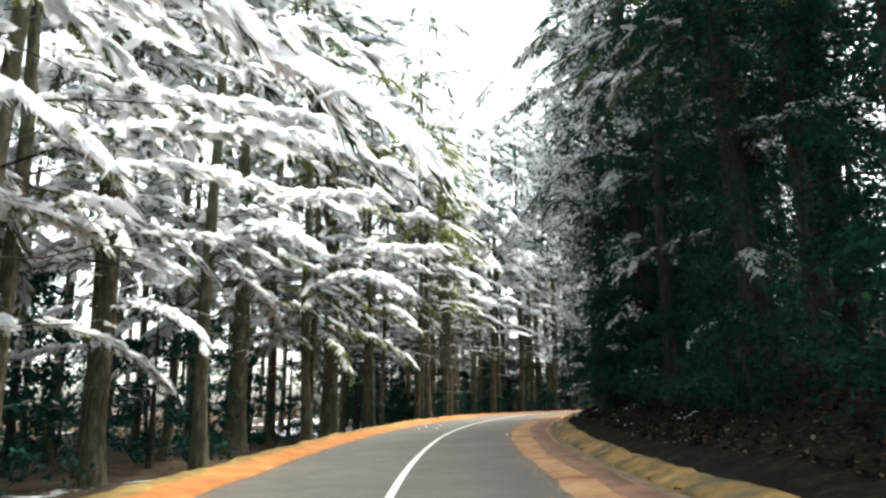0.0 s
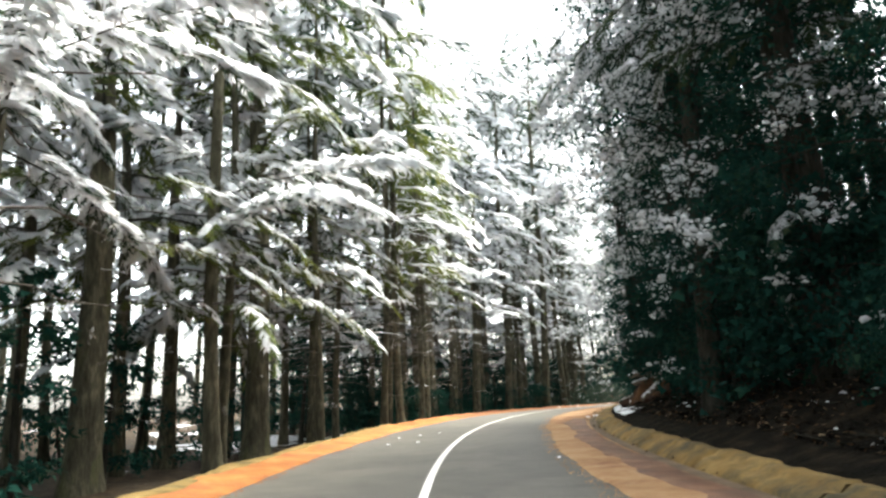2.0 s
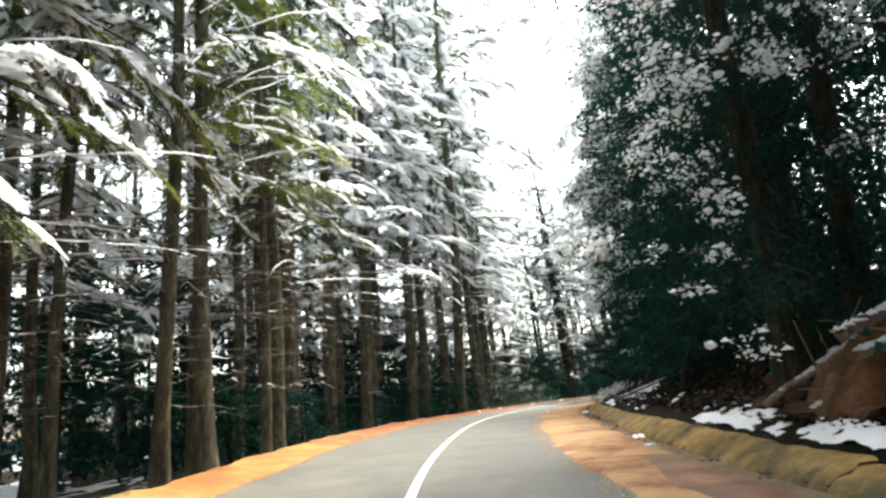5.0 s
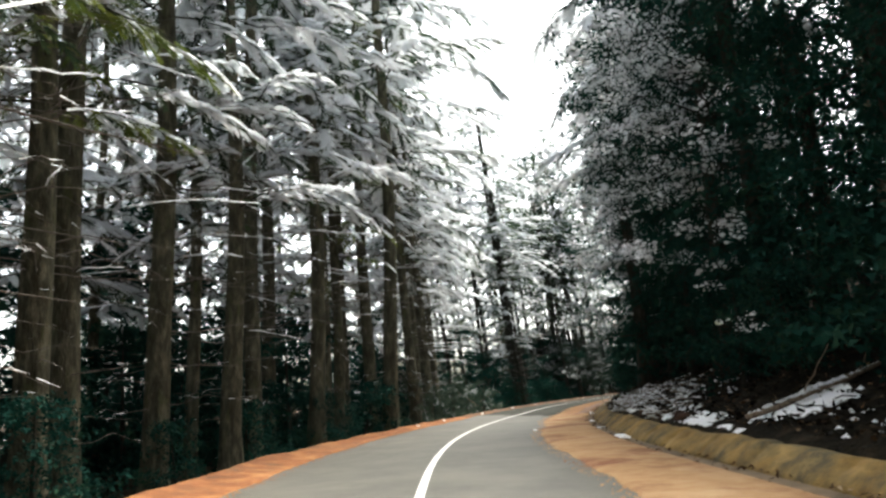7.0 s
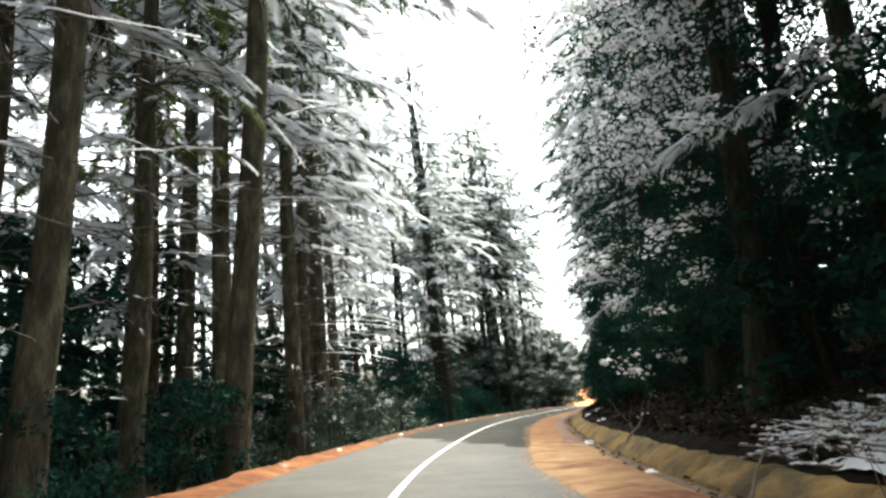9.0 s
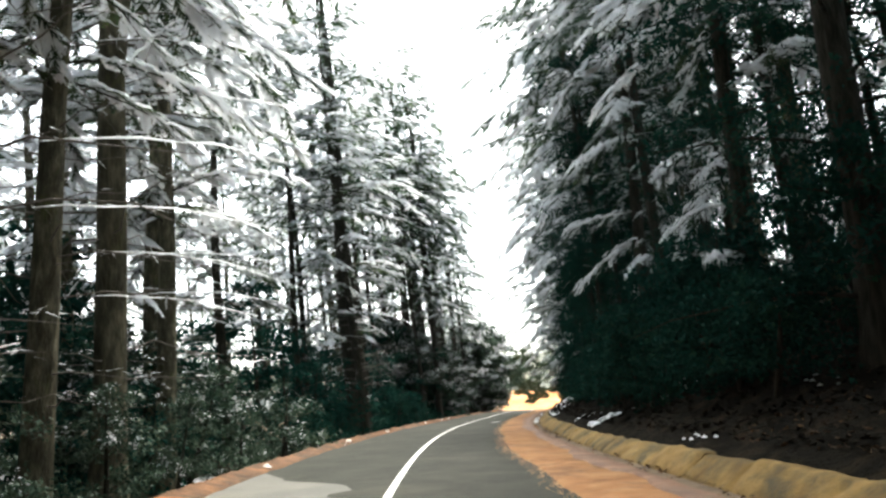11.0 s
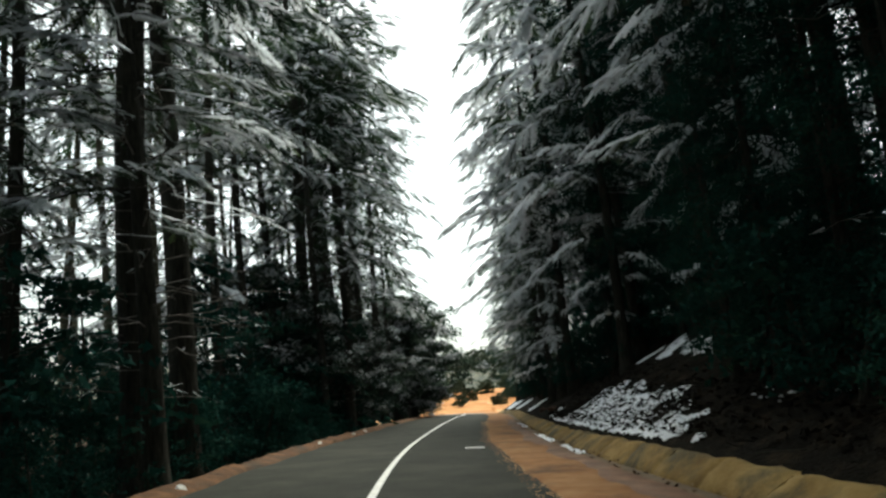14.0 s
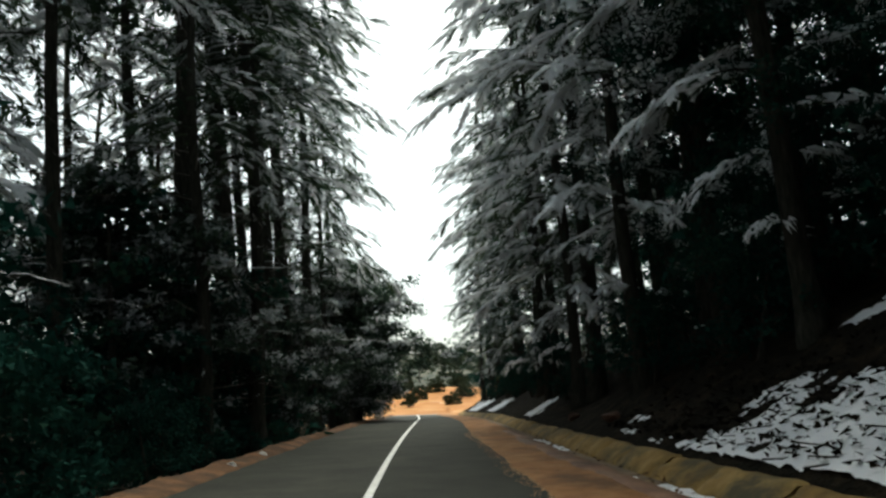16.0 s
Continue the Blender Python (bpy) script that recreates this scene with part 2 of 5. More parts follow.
# ---- mesh helpers ----
def mesh_from(name, verts, faces, material, smooth=False, slots=None):
    me = bpy.data.meshes.new(name)
    me.from_pydata([tuple(v) for v in verts], [], faces)
    for m in (material if isinstance(material, list) else [material]):
        me.materials.append(m)
    if slots is not None:
        me.polygons.foreach_set("material_index", slots)
    if smooth:
        me.polygons.foreach_set("use_smooth", [True] * len(me.polygons))
    me.update()
    return me


def part(name, me, parent, label=""):
    ob = new(name, me)
    ob.parent = parent
    return tagged(ob, label)


def thing(name, label, category, group="", kind=""):
    return tagged(new(name), label, category, group, kind)


def solo(name, me, label, category, kind="", group=""):
    return tagged(new(name, me), label, category, group, kind)


def tube(path, radii, sides, base=0, close=True):
    """Vertices and faces of a tapered tube along a path."""
    path = np.asarray(path, float)
    v, f = [], []
    tan = np.gradient(path, axis=0)
    tan /= np.linalg.norm(tan, axis=1)[:, None] + 1e-9
    for i, (p, t, r) in enumerate(zip(path, tan, radii)):
        ref = np.array((0, 0, 1.0)) if abs(t[2]) < 0.9 else np.array((1.0, 0, 0))
        a = np.cross(t, ref)
        a /= np.linalg.norm(a)
        b = np.cross(t, a)
        for k in range(sides):
            q = 2 * math.pi * k / sides
            rr = r[k] if hasattr(r, "__len__") else r
            v.append(p + (a * math.cos(q) + b * math.sin(q)) * rr)
    for i in range(len(path) - 1):
        for k in range(sides):
            k2 = (k + 1) % sides
            f.append((base + i * sides + k, base + i * sides + k2, base + (i + 1) * sides + k2, base + (i + 1) * sides + k))
    if close:
        f.append(tuple(base + (len(path) - 1) * sides + k for k in range(sides)))
        f.append(tuple(base + k for k in reversed(range(sides))))
    return v, f


def ribbon(name, material, s0, s1, step, offsets, lift, label, category):
    """A strip along the road; offsets and lift are functions or numbers at each cross-point."""
    ss = np.arange(s0, s1 + 1e-6, step)
    m = len(offsets)
    v, f = [], []
    for s in ss:
        for k in range(m):
            o = offsets[k](s) if callable(offsets[k]) else offsets[k]
            u = lift[k](s) if callable(lift[k]) else lift[k]
            v.append(at(s, o, u))
    for i in range(len(ss) - 1):
        for k in range(m - 1):
            f.append((i * m + k, i * m + k + 1, (i + 1) * m + k + 1, (i + 1) * m + k))
    return solo(name, mesh_from(name, v, f, material, True), label, category, "structure")


# ---- ground ----
def build_ground():
    ss = np.concatenate([np.arange(-60, 0, 4), np.arange(0, 150, 0.8), np.arange(150, 240, 2.5), np.arange(240, 420, 9), np.arange(420, 881, 46)])
    left = np.concatenate([-np.geomspace(420, 22, 14), -np.arange(20, 7, -1.2), -np.arange(7, 3, -0.45)])
    right = np.concatenate([[-3, -1, 1, 3, 4.3, 4.8, 5.1], np.arange(5.25, 9, 0.45), np.arange(9, 18, 0.9), np.arange(18, 60, 5)])
    ns = np.concatenate([left, right])
    v, f, slots = [], [], []
    for s in ss:
        wide = 1 + max(s - 170, 0) * 0.03
        for n in ns:
            q = n * (wide if n > 15 else 1) + (wall_in(s) if n > 4 else 0)
            v.append(at(s, q))
    m = len(ns)
    for i in range(len(ss) - 1):
        for k in range(m - 1):
            f.append((i * m + k, i * m + k + 1, (i + 1) * m + k + 1, (i + 1) * m + k))
            s, n = ss[i], ns[k]
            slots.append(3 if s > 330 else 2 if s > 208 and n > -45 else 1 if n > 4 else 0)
    me = mesh_from("ground", v, f, [M_FLOOR, M_SHADED_LITTER, M_FIELD, M_HILL], True, slots)
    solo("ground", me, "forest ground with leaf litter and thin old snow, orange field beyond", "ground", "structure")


build_ground()


def jag(s, f, a, q=0.0):
    return a * noise.noise((s * f, q, 0.3)) + a * 0.5 * noise.noise((s * f * 4.1, q, 7.3))


ribbon("road", M_ASPHALT, -40, 224, 0.5, [-3.5, -1.5, 0, 1.5, 3.2], [0, 0.012, 0.02, 0.012, 0], "grey asphalt road, worn and dry, curving through the forest", "road")
def shaded_at(s, q):
    """Across the darkened stretch: q = 0 at its outer edge, which wanders over from the gutter side, 1 at the verge."""
    t = min(max((s - 85) / 12, 0), 1)
    outer = min(3.0 - 6.4 * t + 4 * t * (1 - t) * jag(s, 0.7, 0.9, 31) + jag(s, 0.4, 0.1, 31), 3.05)
    return outer + (3.1 - outer) * q


SHADED = [lambda s, q=k / 8: shaded_at(s, q) for k in range(9)]
# thin sheet over the road that darkens it where the trees shade it
ribbon("damp_road", M_SHADED_ASPHALT, 85, 212, 0.4, SHADED, [lambda s, o=o: float(np.interp(o(s), [-3.5, -1.5, 0, 1.5, 3.2], [0, 0.012, 0.02, 0.012, 0])) + 0.005 for o in SHADED], "darker overlay of asphalt with the trees' shade in its colour", "road")
ribbon("road_line", M_PAINT, -40, 224, 0.5, [-0.065, 0.065], [0.030, 0.030], "solid white painted line along the middle of the road", "road marking")
def strip_in(s):
    return -np.interp(s, [0, 45, 70, 95], [3.1, 3.25, 3.3, 3.3]) + jag(s, 0.35, 0.14)


for name, soil, s0, s1, word in (("dirt_strip", M_ORANGE, -40, 53.6, "bright orange dirt strip along the road's outer edge"),
                                 ("leafy_strip", M_REDDIRT, 53.6, 92.0, "reddish dirt strip with old leaves along the road's outer edge"),
                                 ("leaf_covered_strip", M_LEAFSOIL, 92.0, 222, "dark leaf-covered dirt strip along the road's outer edge")):
    ribbon(name, soil, s0, s1, 0.4,
           [lambda s: -left_edge(s) - 0.5, lambda s: -left_edge(s) + jag(s, 0.5, 0.2, 2), lambda s: -(left_edge(s) + 3.2) / 2, strip_in, lambda s: strip_in(s) + 0.05],
           [-0.12, lambda s: 0.15 + jag(s, 0.8, 0.05, 5), 0.08, 0.035, -0.02], word, "verge")
ribbon("mossy_edge", M_YELLOWISH, -40, 44, 0.4,
       [lambda s: -left_edge(s) + jag(s, 0.5, 0.2, 2) - 0.06, lambda s: -left_edge(s) + jag(s, 0.5, 0.2, 2), lambda s: -left_edge(s) + 0.24 + jag(s, 0.9, 0.16, 6), lambda s: -left_edge(s) + 0.32 + jag(s, 0.9, 0.16, 6)],
       [0.08, lambda s: 0.165 + jag(s, 0.8, 0.05, 5), lambda s: 0.125 + jag(s, 0.8, 0.02, 5), 0.05], "yellowish raised edge of the dirt strip", "verge")
for name, soil, s0, s1, word in (("sandy_verge", M_SAND, -40, 88, "sandy orange verge between asphalt and gutter"), ("orange_verge", M_VERGE, 88, 220, "orange-brown verge between asphalt and gutter")):
    ribbon(name, soil, s0, s1, 0.4,
           [lambda s: 2.62 + jag(s, 0.22, 0.2 if s < 88 else 0.13, 11), lambda s: 2.68 + jag(s, 0.22, 0.2 if s < 88 else 0.13, 11), 3.4, lambda s: 4.2 + wall_in(s), lambda s: 4.45 + wall_in(s)],
           [-0.02, 0.035, lambda s: 0.05 + jag(s, 0.5, 0.03, 9), 0.035, -0.03], word, "verge")
for s0, s1, inner in ((-40, 44.5, 3.62), (86.0, 150.0, 3.78)):
    ribbon("wet_soil", M_WET, s0, s1, 0.4, [lambda s: inner + wall_in(s) + jag(s, 0.3, 0.3, 23) + jag(s, 1.1, 0.05, 3), lambda s: inner + 0.06 + wall_in(s) + jag(s, 0.3, 0.3, 23) + jag(s, 1.1, 0.05, 3), lambda s: 4.25 + wall_in(s) + jag(s, 0.5, 0.1, 27), lambda s: 4.35 + wall_in(s) + jag(s, 0.5, 0.1, 27)],
           [0.02, lambda s: 0.066 + jag(s, 0.5, 0.03, 9), 0.055, -0.03], "damp reddish-brown silt along the gutter", "soil")
ribbon("gutter", M_GUTTER, -40, 206, 1.0, [lambda s: 4.1 + wall_in(s), lambda s: 4.4 + wall_in(s), lambda s: 4.8 + wall_in(s), lambda s: 5.0 + wall_in(s)], [0.03, -0.02, -0.02, 0.05], "shallow concrete gutter with silt at the wall's foot", "gutter")


def build_wall():
    """Low sloped wall of cast slabs, one after another along the gutter."""
    wall = tagged(new("retaining_wall"), "low sloped concrete retaining wall of weathered yellowish slabs", "retaining wall", "", "structure")
    rng = random.Random(5)
    s = -12.0
    while s < 204:
        ln = rng.uniform(1.7, 2.4)
        tilt, top = rng.uniform(-0.03, 0.03), float(wall_top(s + 1)) + rng.uniform(-0.03, 0.03)
        v, f = [], []
        prof = [(4.64, -0.1), (4.67, 0.02), (4.82 + tilt / 2, top * 0.5), (4.99 + tilt, top - 0.07), (5.05 + tilt, top - 0.015), (5.14 + tilt, top + 0.008), (5.30 + tilt, top), (5.35 + tilt, top - 0.06), (5.4, -0.1)]
        cuts = [s + 0.012, s + 0.06, *(s + ln * q for q in (0.17, 0.33, 0.5, 0.67, 0.83)), s + ln - 0.06, s + ln - 0.012]
        for i, q in enumerate(cuts):
            pinch = 0.03 if i in (0, 8) else 0
            for n, u in prof:
                v.append(at(q, wall_in(q) + n + (pinch if n < 5.1 else -pinch), u - (pinch if u > 0.12 else 0) + rng.uniform(-0.008, 0.008) + 0.05 * noise.noise((q * 1.9, n * 3, 4.4)) * (u > 0.05)))
        m = len(prof)
        for i in range(8):
            for k in range(m - 1):
                f.append((i * m + k, i * m + k + 1, (i + 1) * m + k + 1, (i + 1) * m + k))
        f.append(tuple(range(m)))
        f.append(tuple(8 * m + k for k in reversed(range(m))))
        part("slab", mesh_from("slab", v, f, M_CONC, True), wall)
        s += ln


build_wall()


# ---- trees ----
def clump(name, me, parent, label=""):
    """A part of very many small pieces."""
    return tagged(part(name, me, parent, label), kind="stuff")


def blades(rng, pos, way, size, slim, spread=0.5):
    """Small pointed leaf or needle-tuft triangles at pos, pointing along way."""
    k = len(pos)
    way = way / (np.linalg.norm(way, axis=1)[:, None] + 1e-9)
    side = np.cross(way, np.array((0, 0, 1.0)) + rng.normal(0, spread, (k, 3)))
    side /= np.linalg.norm(side, axis=1)[:, None] + 1e-9
    ln = (size * rng.uniform(0.6, 1.3, k))[:, None]
    wd = ln * slim
    return np.stack([pos - way * ln * 0.35 - side * wd, pos - way * ln * 0.35 + side * wd, pos + way * ln * 0.65], 1).reshape(-1, 3)


def lumps(rng, pos, size):
    """Small uneven snow clods: a rim of four and a top."""
    k = len(pos)
    a = rng.uniform(0, 6.28, k)
    r = (size * rng.uniform(0.5, 1.3, k))
    vs = []
    for j in range(4):
        q = a + j * 1.57
        rr = r * rng.uniform(0.7, 1.3, k)
        vs.append(pos + np.stack([np.cos(q) * rr, np.sin(q) * rr, -0.25 * r], 1))
    vs.append(pos + np.stack([0 * a, 0 * a, 0.45 * r], 1))
    return np.stack(vs, 1).reshape(-1, 3)


PHI = (1 + 5 ** 0.5) / 2
ICO = np.array([(-1, PHI, 0), (1, PHI, 0), (-1, -PHI, 0), (1, -PHI, 0), (0, -1, PHI), (0, 1, PHI), (0, -1, -PHI), (0, 1, -PHI), (PHI, 0, -1), (PHI, 0, 1), (-PHI, 0, -1), (-PHI, 0, 1)]) / 1.902
ICO_TRI = np.array([0, 11, 5, 0, 5, 1, 0, 1, 7, 0, 7, 10, 0, 10, 11, 1, 5, 9, 5, 11, 4, 11, 10, 2, 10, 7, 6, 7, 1, 8, 3, 9, 4, 3, 4, 2, 3, 2, 6, 3, 6, 8, 3, 8, 9, 4, 9, 5, 2, 4, 11, 6, 2, 10, 8, 6, 7, 9, 8, 1])


def puffs(rng, pos, size):
    """Rounded uneven balls of snow resting on clumps of leaves."""
    k = len(pos)
    v = ICO[None] * rng.uniform(0.65, 1.35, (k, 12, 1)) * (size * rng.uniform(0.5, 1.1, k))[:, None, None] * np.array((1, 1, 0.7)) + pos[:, None]
    return v.reshape(-1, 3), (ICO_TRI[None] + 12 * np.arange(k)[:, None]).ravel().astype(np.int32)


def blade_mesh(name, v, material, clods=None):
    """One mesh of loose triangles, with snow clods (rim of four and a top) after them."""
    tri = np.arange(len(v), dtype=np.int32)
    if clods is not None and len(clods):
        c = len(clods) // 5
        o = (len(v) + 5 * np.arange(c))[:, None]
        pat = np.array([0, 1, 4, 1, 2, 4, 2, 3, 4, 3, 0, 4])[None]
        tri = np.concatenate([tri, (o + pat).ravel().astype(np.int32)])
        v = np.concatenate([v, clods])
    k = len(tri) // 3
    me = bpy.data.meshes.new(name)
    me.vertices.add(len(v))
    me.vertices.foreach_set("co", v.astype(np.float32).ravel())
    me.loops.add(3 * k)
    me.loops.foreach_set("vertex_index", tri)
    me.polygons.add(k)
    me.polygons.foreach_set("loop_start", np.arange(0, 3 * k, 3, dtype=np.int32))
    me.materials.append(material)
    me.update(calc_edges=True)
    return me


def trunk_mesh(rng, h, r, lean, sides=10, segs=12, flare=1.5, material=None, fork=0):
    zs = np.concatenate([[-0.6, 0, 0.35, 0.9], np.linspace(2, h, segs)])
    ph = rng.uniform(0, 6.28, 3)
    px = lean[0] * zs / h + 0.10 * np.sin(zs * 0.35 + ph[0])
    py = lean[1] * zs / h + 0.10 * np.sin(zs * 0.30 + ph[1])
    base = np.interp(zs, [-0.6, 0, 0.35, 0.9, 2, h * 0.5, h], [flare, flare, 1 + (flare - 1) * 0.6, 1.12, 1.0, 0.68, 0.06]) * r
    lobes = rng.uniform(0.86, 1.14, sides)
    radii = [b * (1 + (lobes - 1) * (1.6 if z < 1 else 0.8)) * rng.uniform(0.95, 1.05, sides) for b, z in zip(base, zs)]
    path = np.stack([px, py, zs], 1)
    v, f = tube(path, radii, sides)
    return path, mesh_from("trunk", v, f, material or M_BARK, True)


def branch_set(rng, path, h, lo, hi, count, reach, rise, droop, power=0.8, low=1.0):
    """Arrays describing branches: start, outward way, length, rise, droop."""
    z = lo + (hi - lo) * rng.uniform(0, 1, count) ** 0.9
    z.sort()
    az = np.cumsum(rng.uniform(1.9, 2.9, count))
    st = np.stack([np.interp(z, path[:, 2], path[:, 0]), np.interp(z, path[:, 2], path[:, 1]), z], 1)
    out = np.stack([np.cos(az), np.sin(az), 0 * az], 1)
    t = (z - lo) / (hi - lo)
    ln = reach * (0.18 + 0.82 * (1 - t) ** power) * rng.uniform(0.55, 1.15, count) * np.interp(t, [0, 0.35], [low, 1])
    return st, out, ln, rise * rng.uniform(0.5, 1.5, count), droop * rng.uniform(0.6, 1.4, count)


def on_branch(b, i, u):
    st, out, ln, ri, dr = b
    p = st[i] + out[i] * (ln[i] * u)[:, None]
    p[:, 2] += ln[i] * (ri[i] * u - dr[i] * u * u)
    return p


def limb_mesh(rng, b, thick, material, sides=3, name="limb", kink=0.04):
    v, f = [], []
    st, out, ln, ri, dr = b
    us = np.linspace(0, 1, 5)
    for i in range(len(ln)):
        p = on_branch(b, np.full(5, i), us)
        p[1:] += rng.normal(0, kink * ln[i] * 0.5, (4, 3))
        tv, tf = tube(p, thick * (0.35 + 0.65 * ln[i] / ln.max()) * np.array([1, 0.75, 0.52, 0.3, 0.1]), sides, len(v), False)
        v += tv
        f += tf
    return mesh_from(name, v, f, material, True)


def fronds(rng, p, d, e, ln, droop, k, tooth, lift=0.0):
    """Fern-like sprays: a drooping spine with k pointed teeth on either side."""
    m = len(p)
    u = np.linspace(0, 1, k + 1)[None, :, None]
    sag = (droop * ln)[:, None, None] * np.array((0, 0, 1.0)) * u ** 2
    spine = p[:, None] + d[:, None] * (ln[:, None, None] * u) - sag + np.array((0, 0, lift)) + rng.normal(0, 0.02, (m, k + 1, 3)) * ln[:, None, None]
    mid = (spine[:, :-1] + spine[:, 1:]) / 2
    prof = np.sin(np.pi * (np.linspace(0.18, 0.93, k)))[None, :, None] ** 0.7
    tips = []
    for sg in (-1, 1):
        tl = tooth * ln[:, None, None] * prof * rng.uniform(0.65, 1.25, (m, k, 1))
        ang = rng.uniform(0.55, 0.95, (m, k, 1))
        tp = mid + (sg * e[:, None] * np.sin(ang) + d[:, None] * np.cos(ang)) * tl
        tp[..., 2] -= (rng.uniform(0.15, 0.55, (m, k, 1)) * tl)[..., 0]
        tips.append(tp)
    per = 3 * k + 1
    v = np.concatenate([spine, tips[0], tips[1]], 1).reshape(-1, 3)
    pat = []
    for i in range(k):
        pat += [(i, i + 1, k + 1 + i), (i + 1, i, 2 * k + 1 + i)]
    tri = (np.array(pat).ravel()[None] + (per * np.arange(m))[:, None]).ravel()
    return v, tri.astype(np.int32)


def pillows(rng, spine, side, half, rise):
    """Soft ridges of snow: spine is m x q points, side the way across each, half the half-widths (m x q), rise the height for each half-width."""
    m, q = spine.shape[:2]
    h = half[..., None] * rng.uniform(0.7, 1.3, (m, q, 1))
    up = np.array((0, 0, 1.0))
    a = side[:, None] * h
    top = spine + up * h * rise * rng.uniform(0.7, 1.3, (m, q, 1))
    edge = -up * h * rng.uniform(0.3, 1.0, (m, q, 1))
    v = np.stack([spine - a + edge, top, spine + a + edge], 2).reshape(-1, 3)
    pat = []
    for i in range(q - 1):
        for c in (0, 1):
            o = 3 * i + c
            pat += [(o, o + 1, o + 4), (o, o + 4, o + 3)]
    tri = (np.array(pat).ravel()[None] + (3 * q * np.arange(m))[:, None]).ravel()
    return v, tri.astype(np.int32)


def merged(*sets):
    """Several (vertices, triangles) as one."""
    v, t, o = [], [], 0
    for a, b in sets:
        v.append(a)
        t.append(b + o)
        o += len(a)
    return np.concatenate(v), np.concatenate(t).astype(np.int32)


def branch_snow(rng, b, pick, u0, u1, half, taper, rise, q=9):
    """Snow lying along whole branches."""
    u = np.linspace(u0, u1, q)
    i = np.repeat(pick, q)
    sp = on_branch(b, i, np.tile(u, len(pick))).reshape(len(pick), q, 3)
    side = np.stack([-b[1][pick][:, 1], b[1][pick][:, 0], 0 * b[2][pick]], 1)
    prof = np.interp(u, [u0, u0 + 0.2 * (u1 - u0), u1], [0.25, 1.0, taper])
    sp = sp + rng.normal(0, 0.02, sp.shape)
    return pillows(rng, sp, side, half[pick][:, None] * prof[None], rise)


def tri_mesh(name, v, tri, material, clods=None):
    if clods is not None and len(clods):
        c = len(clods) // 5
        o = (len(v) + 5 * np.arange(c))[:, None]
        tri = np.concatenate([tri, (o + np.array([0, 1, 4, 1, 2, 4, 2, 3, 4, 3, 0, 4])[None]).ravel().astype(np.int32)])
        v = np.concatenate([v, clods])
    k = len(tri) // 3
    me = bpy.data.meshes.new(name)
    me.vertices.add(len(v))
    me.vertices.foreach_set("co", v.astype(np.float32).ravel())
    me.loops.add(3 * k)
    me.loops.foreach_set("vertex_index", tri)
    me.polygons.add(k)
    me.polygons.foreach_set("loop_start", np.arange(0, 3 * k, 3, dtype=np.int32))
    me.materials.append(material)
    me.update(calc_edges=True)
    return me


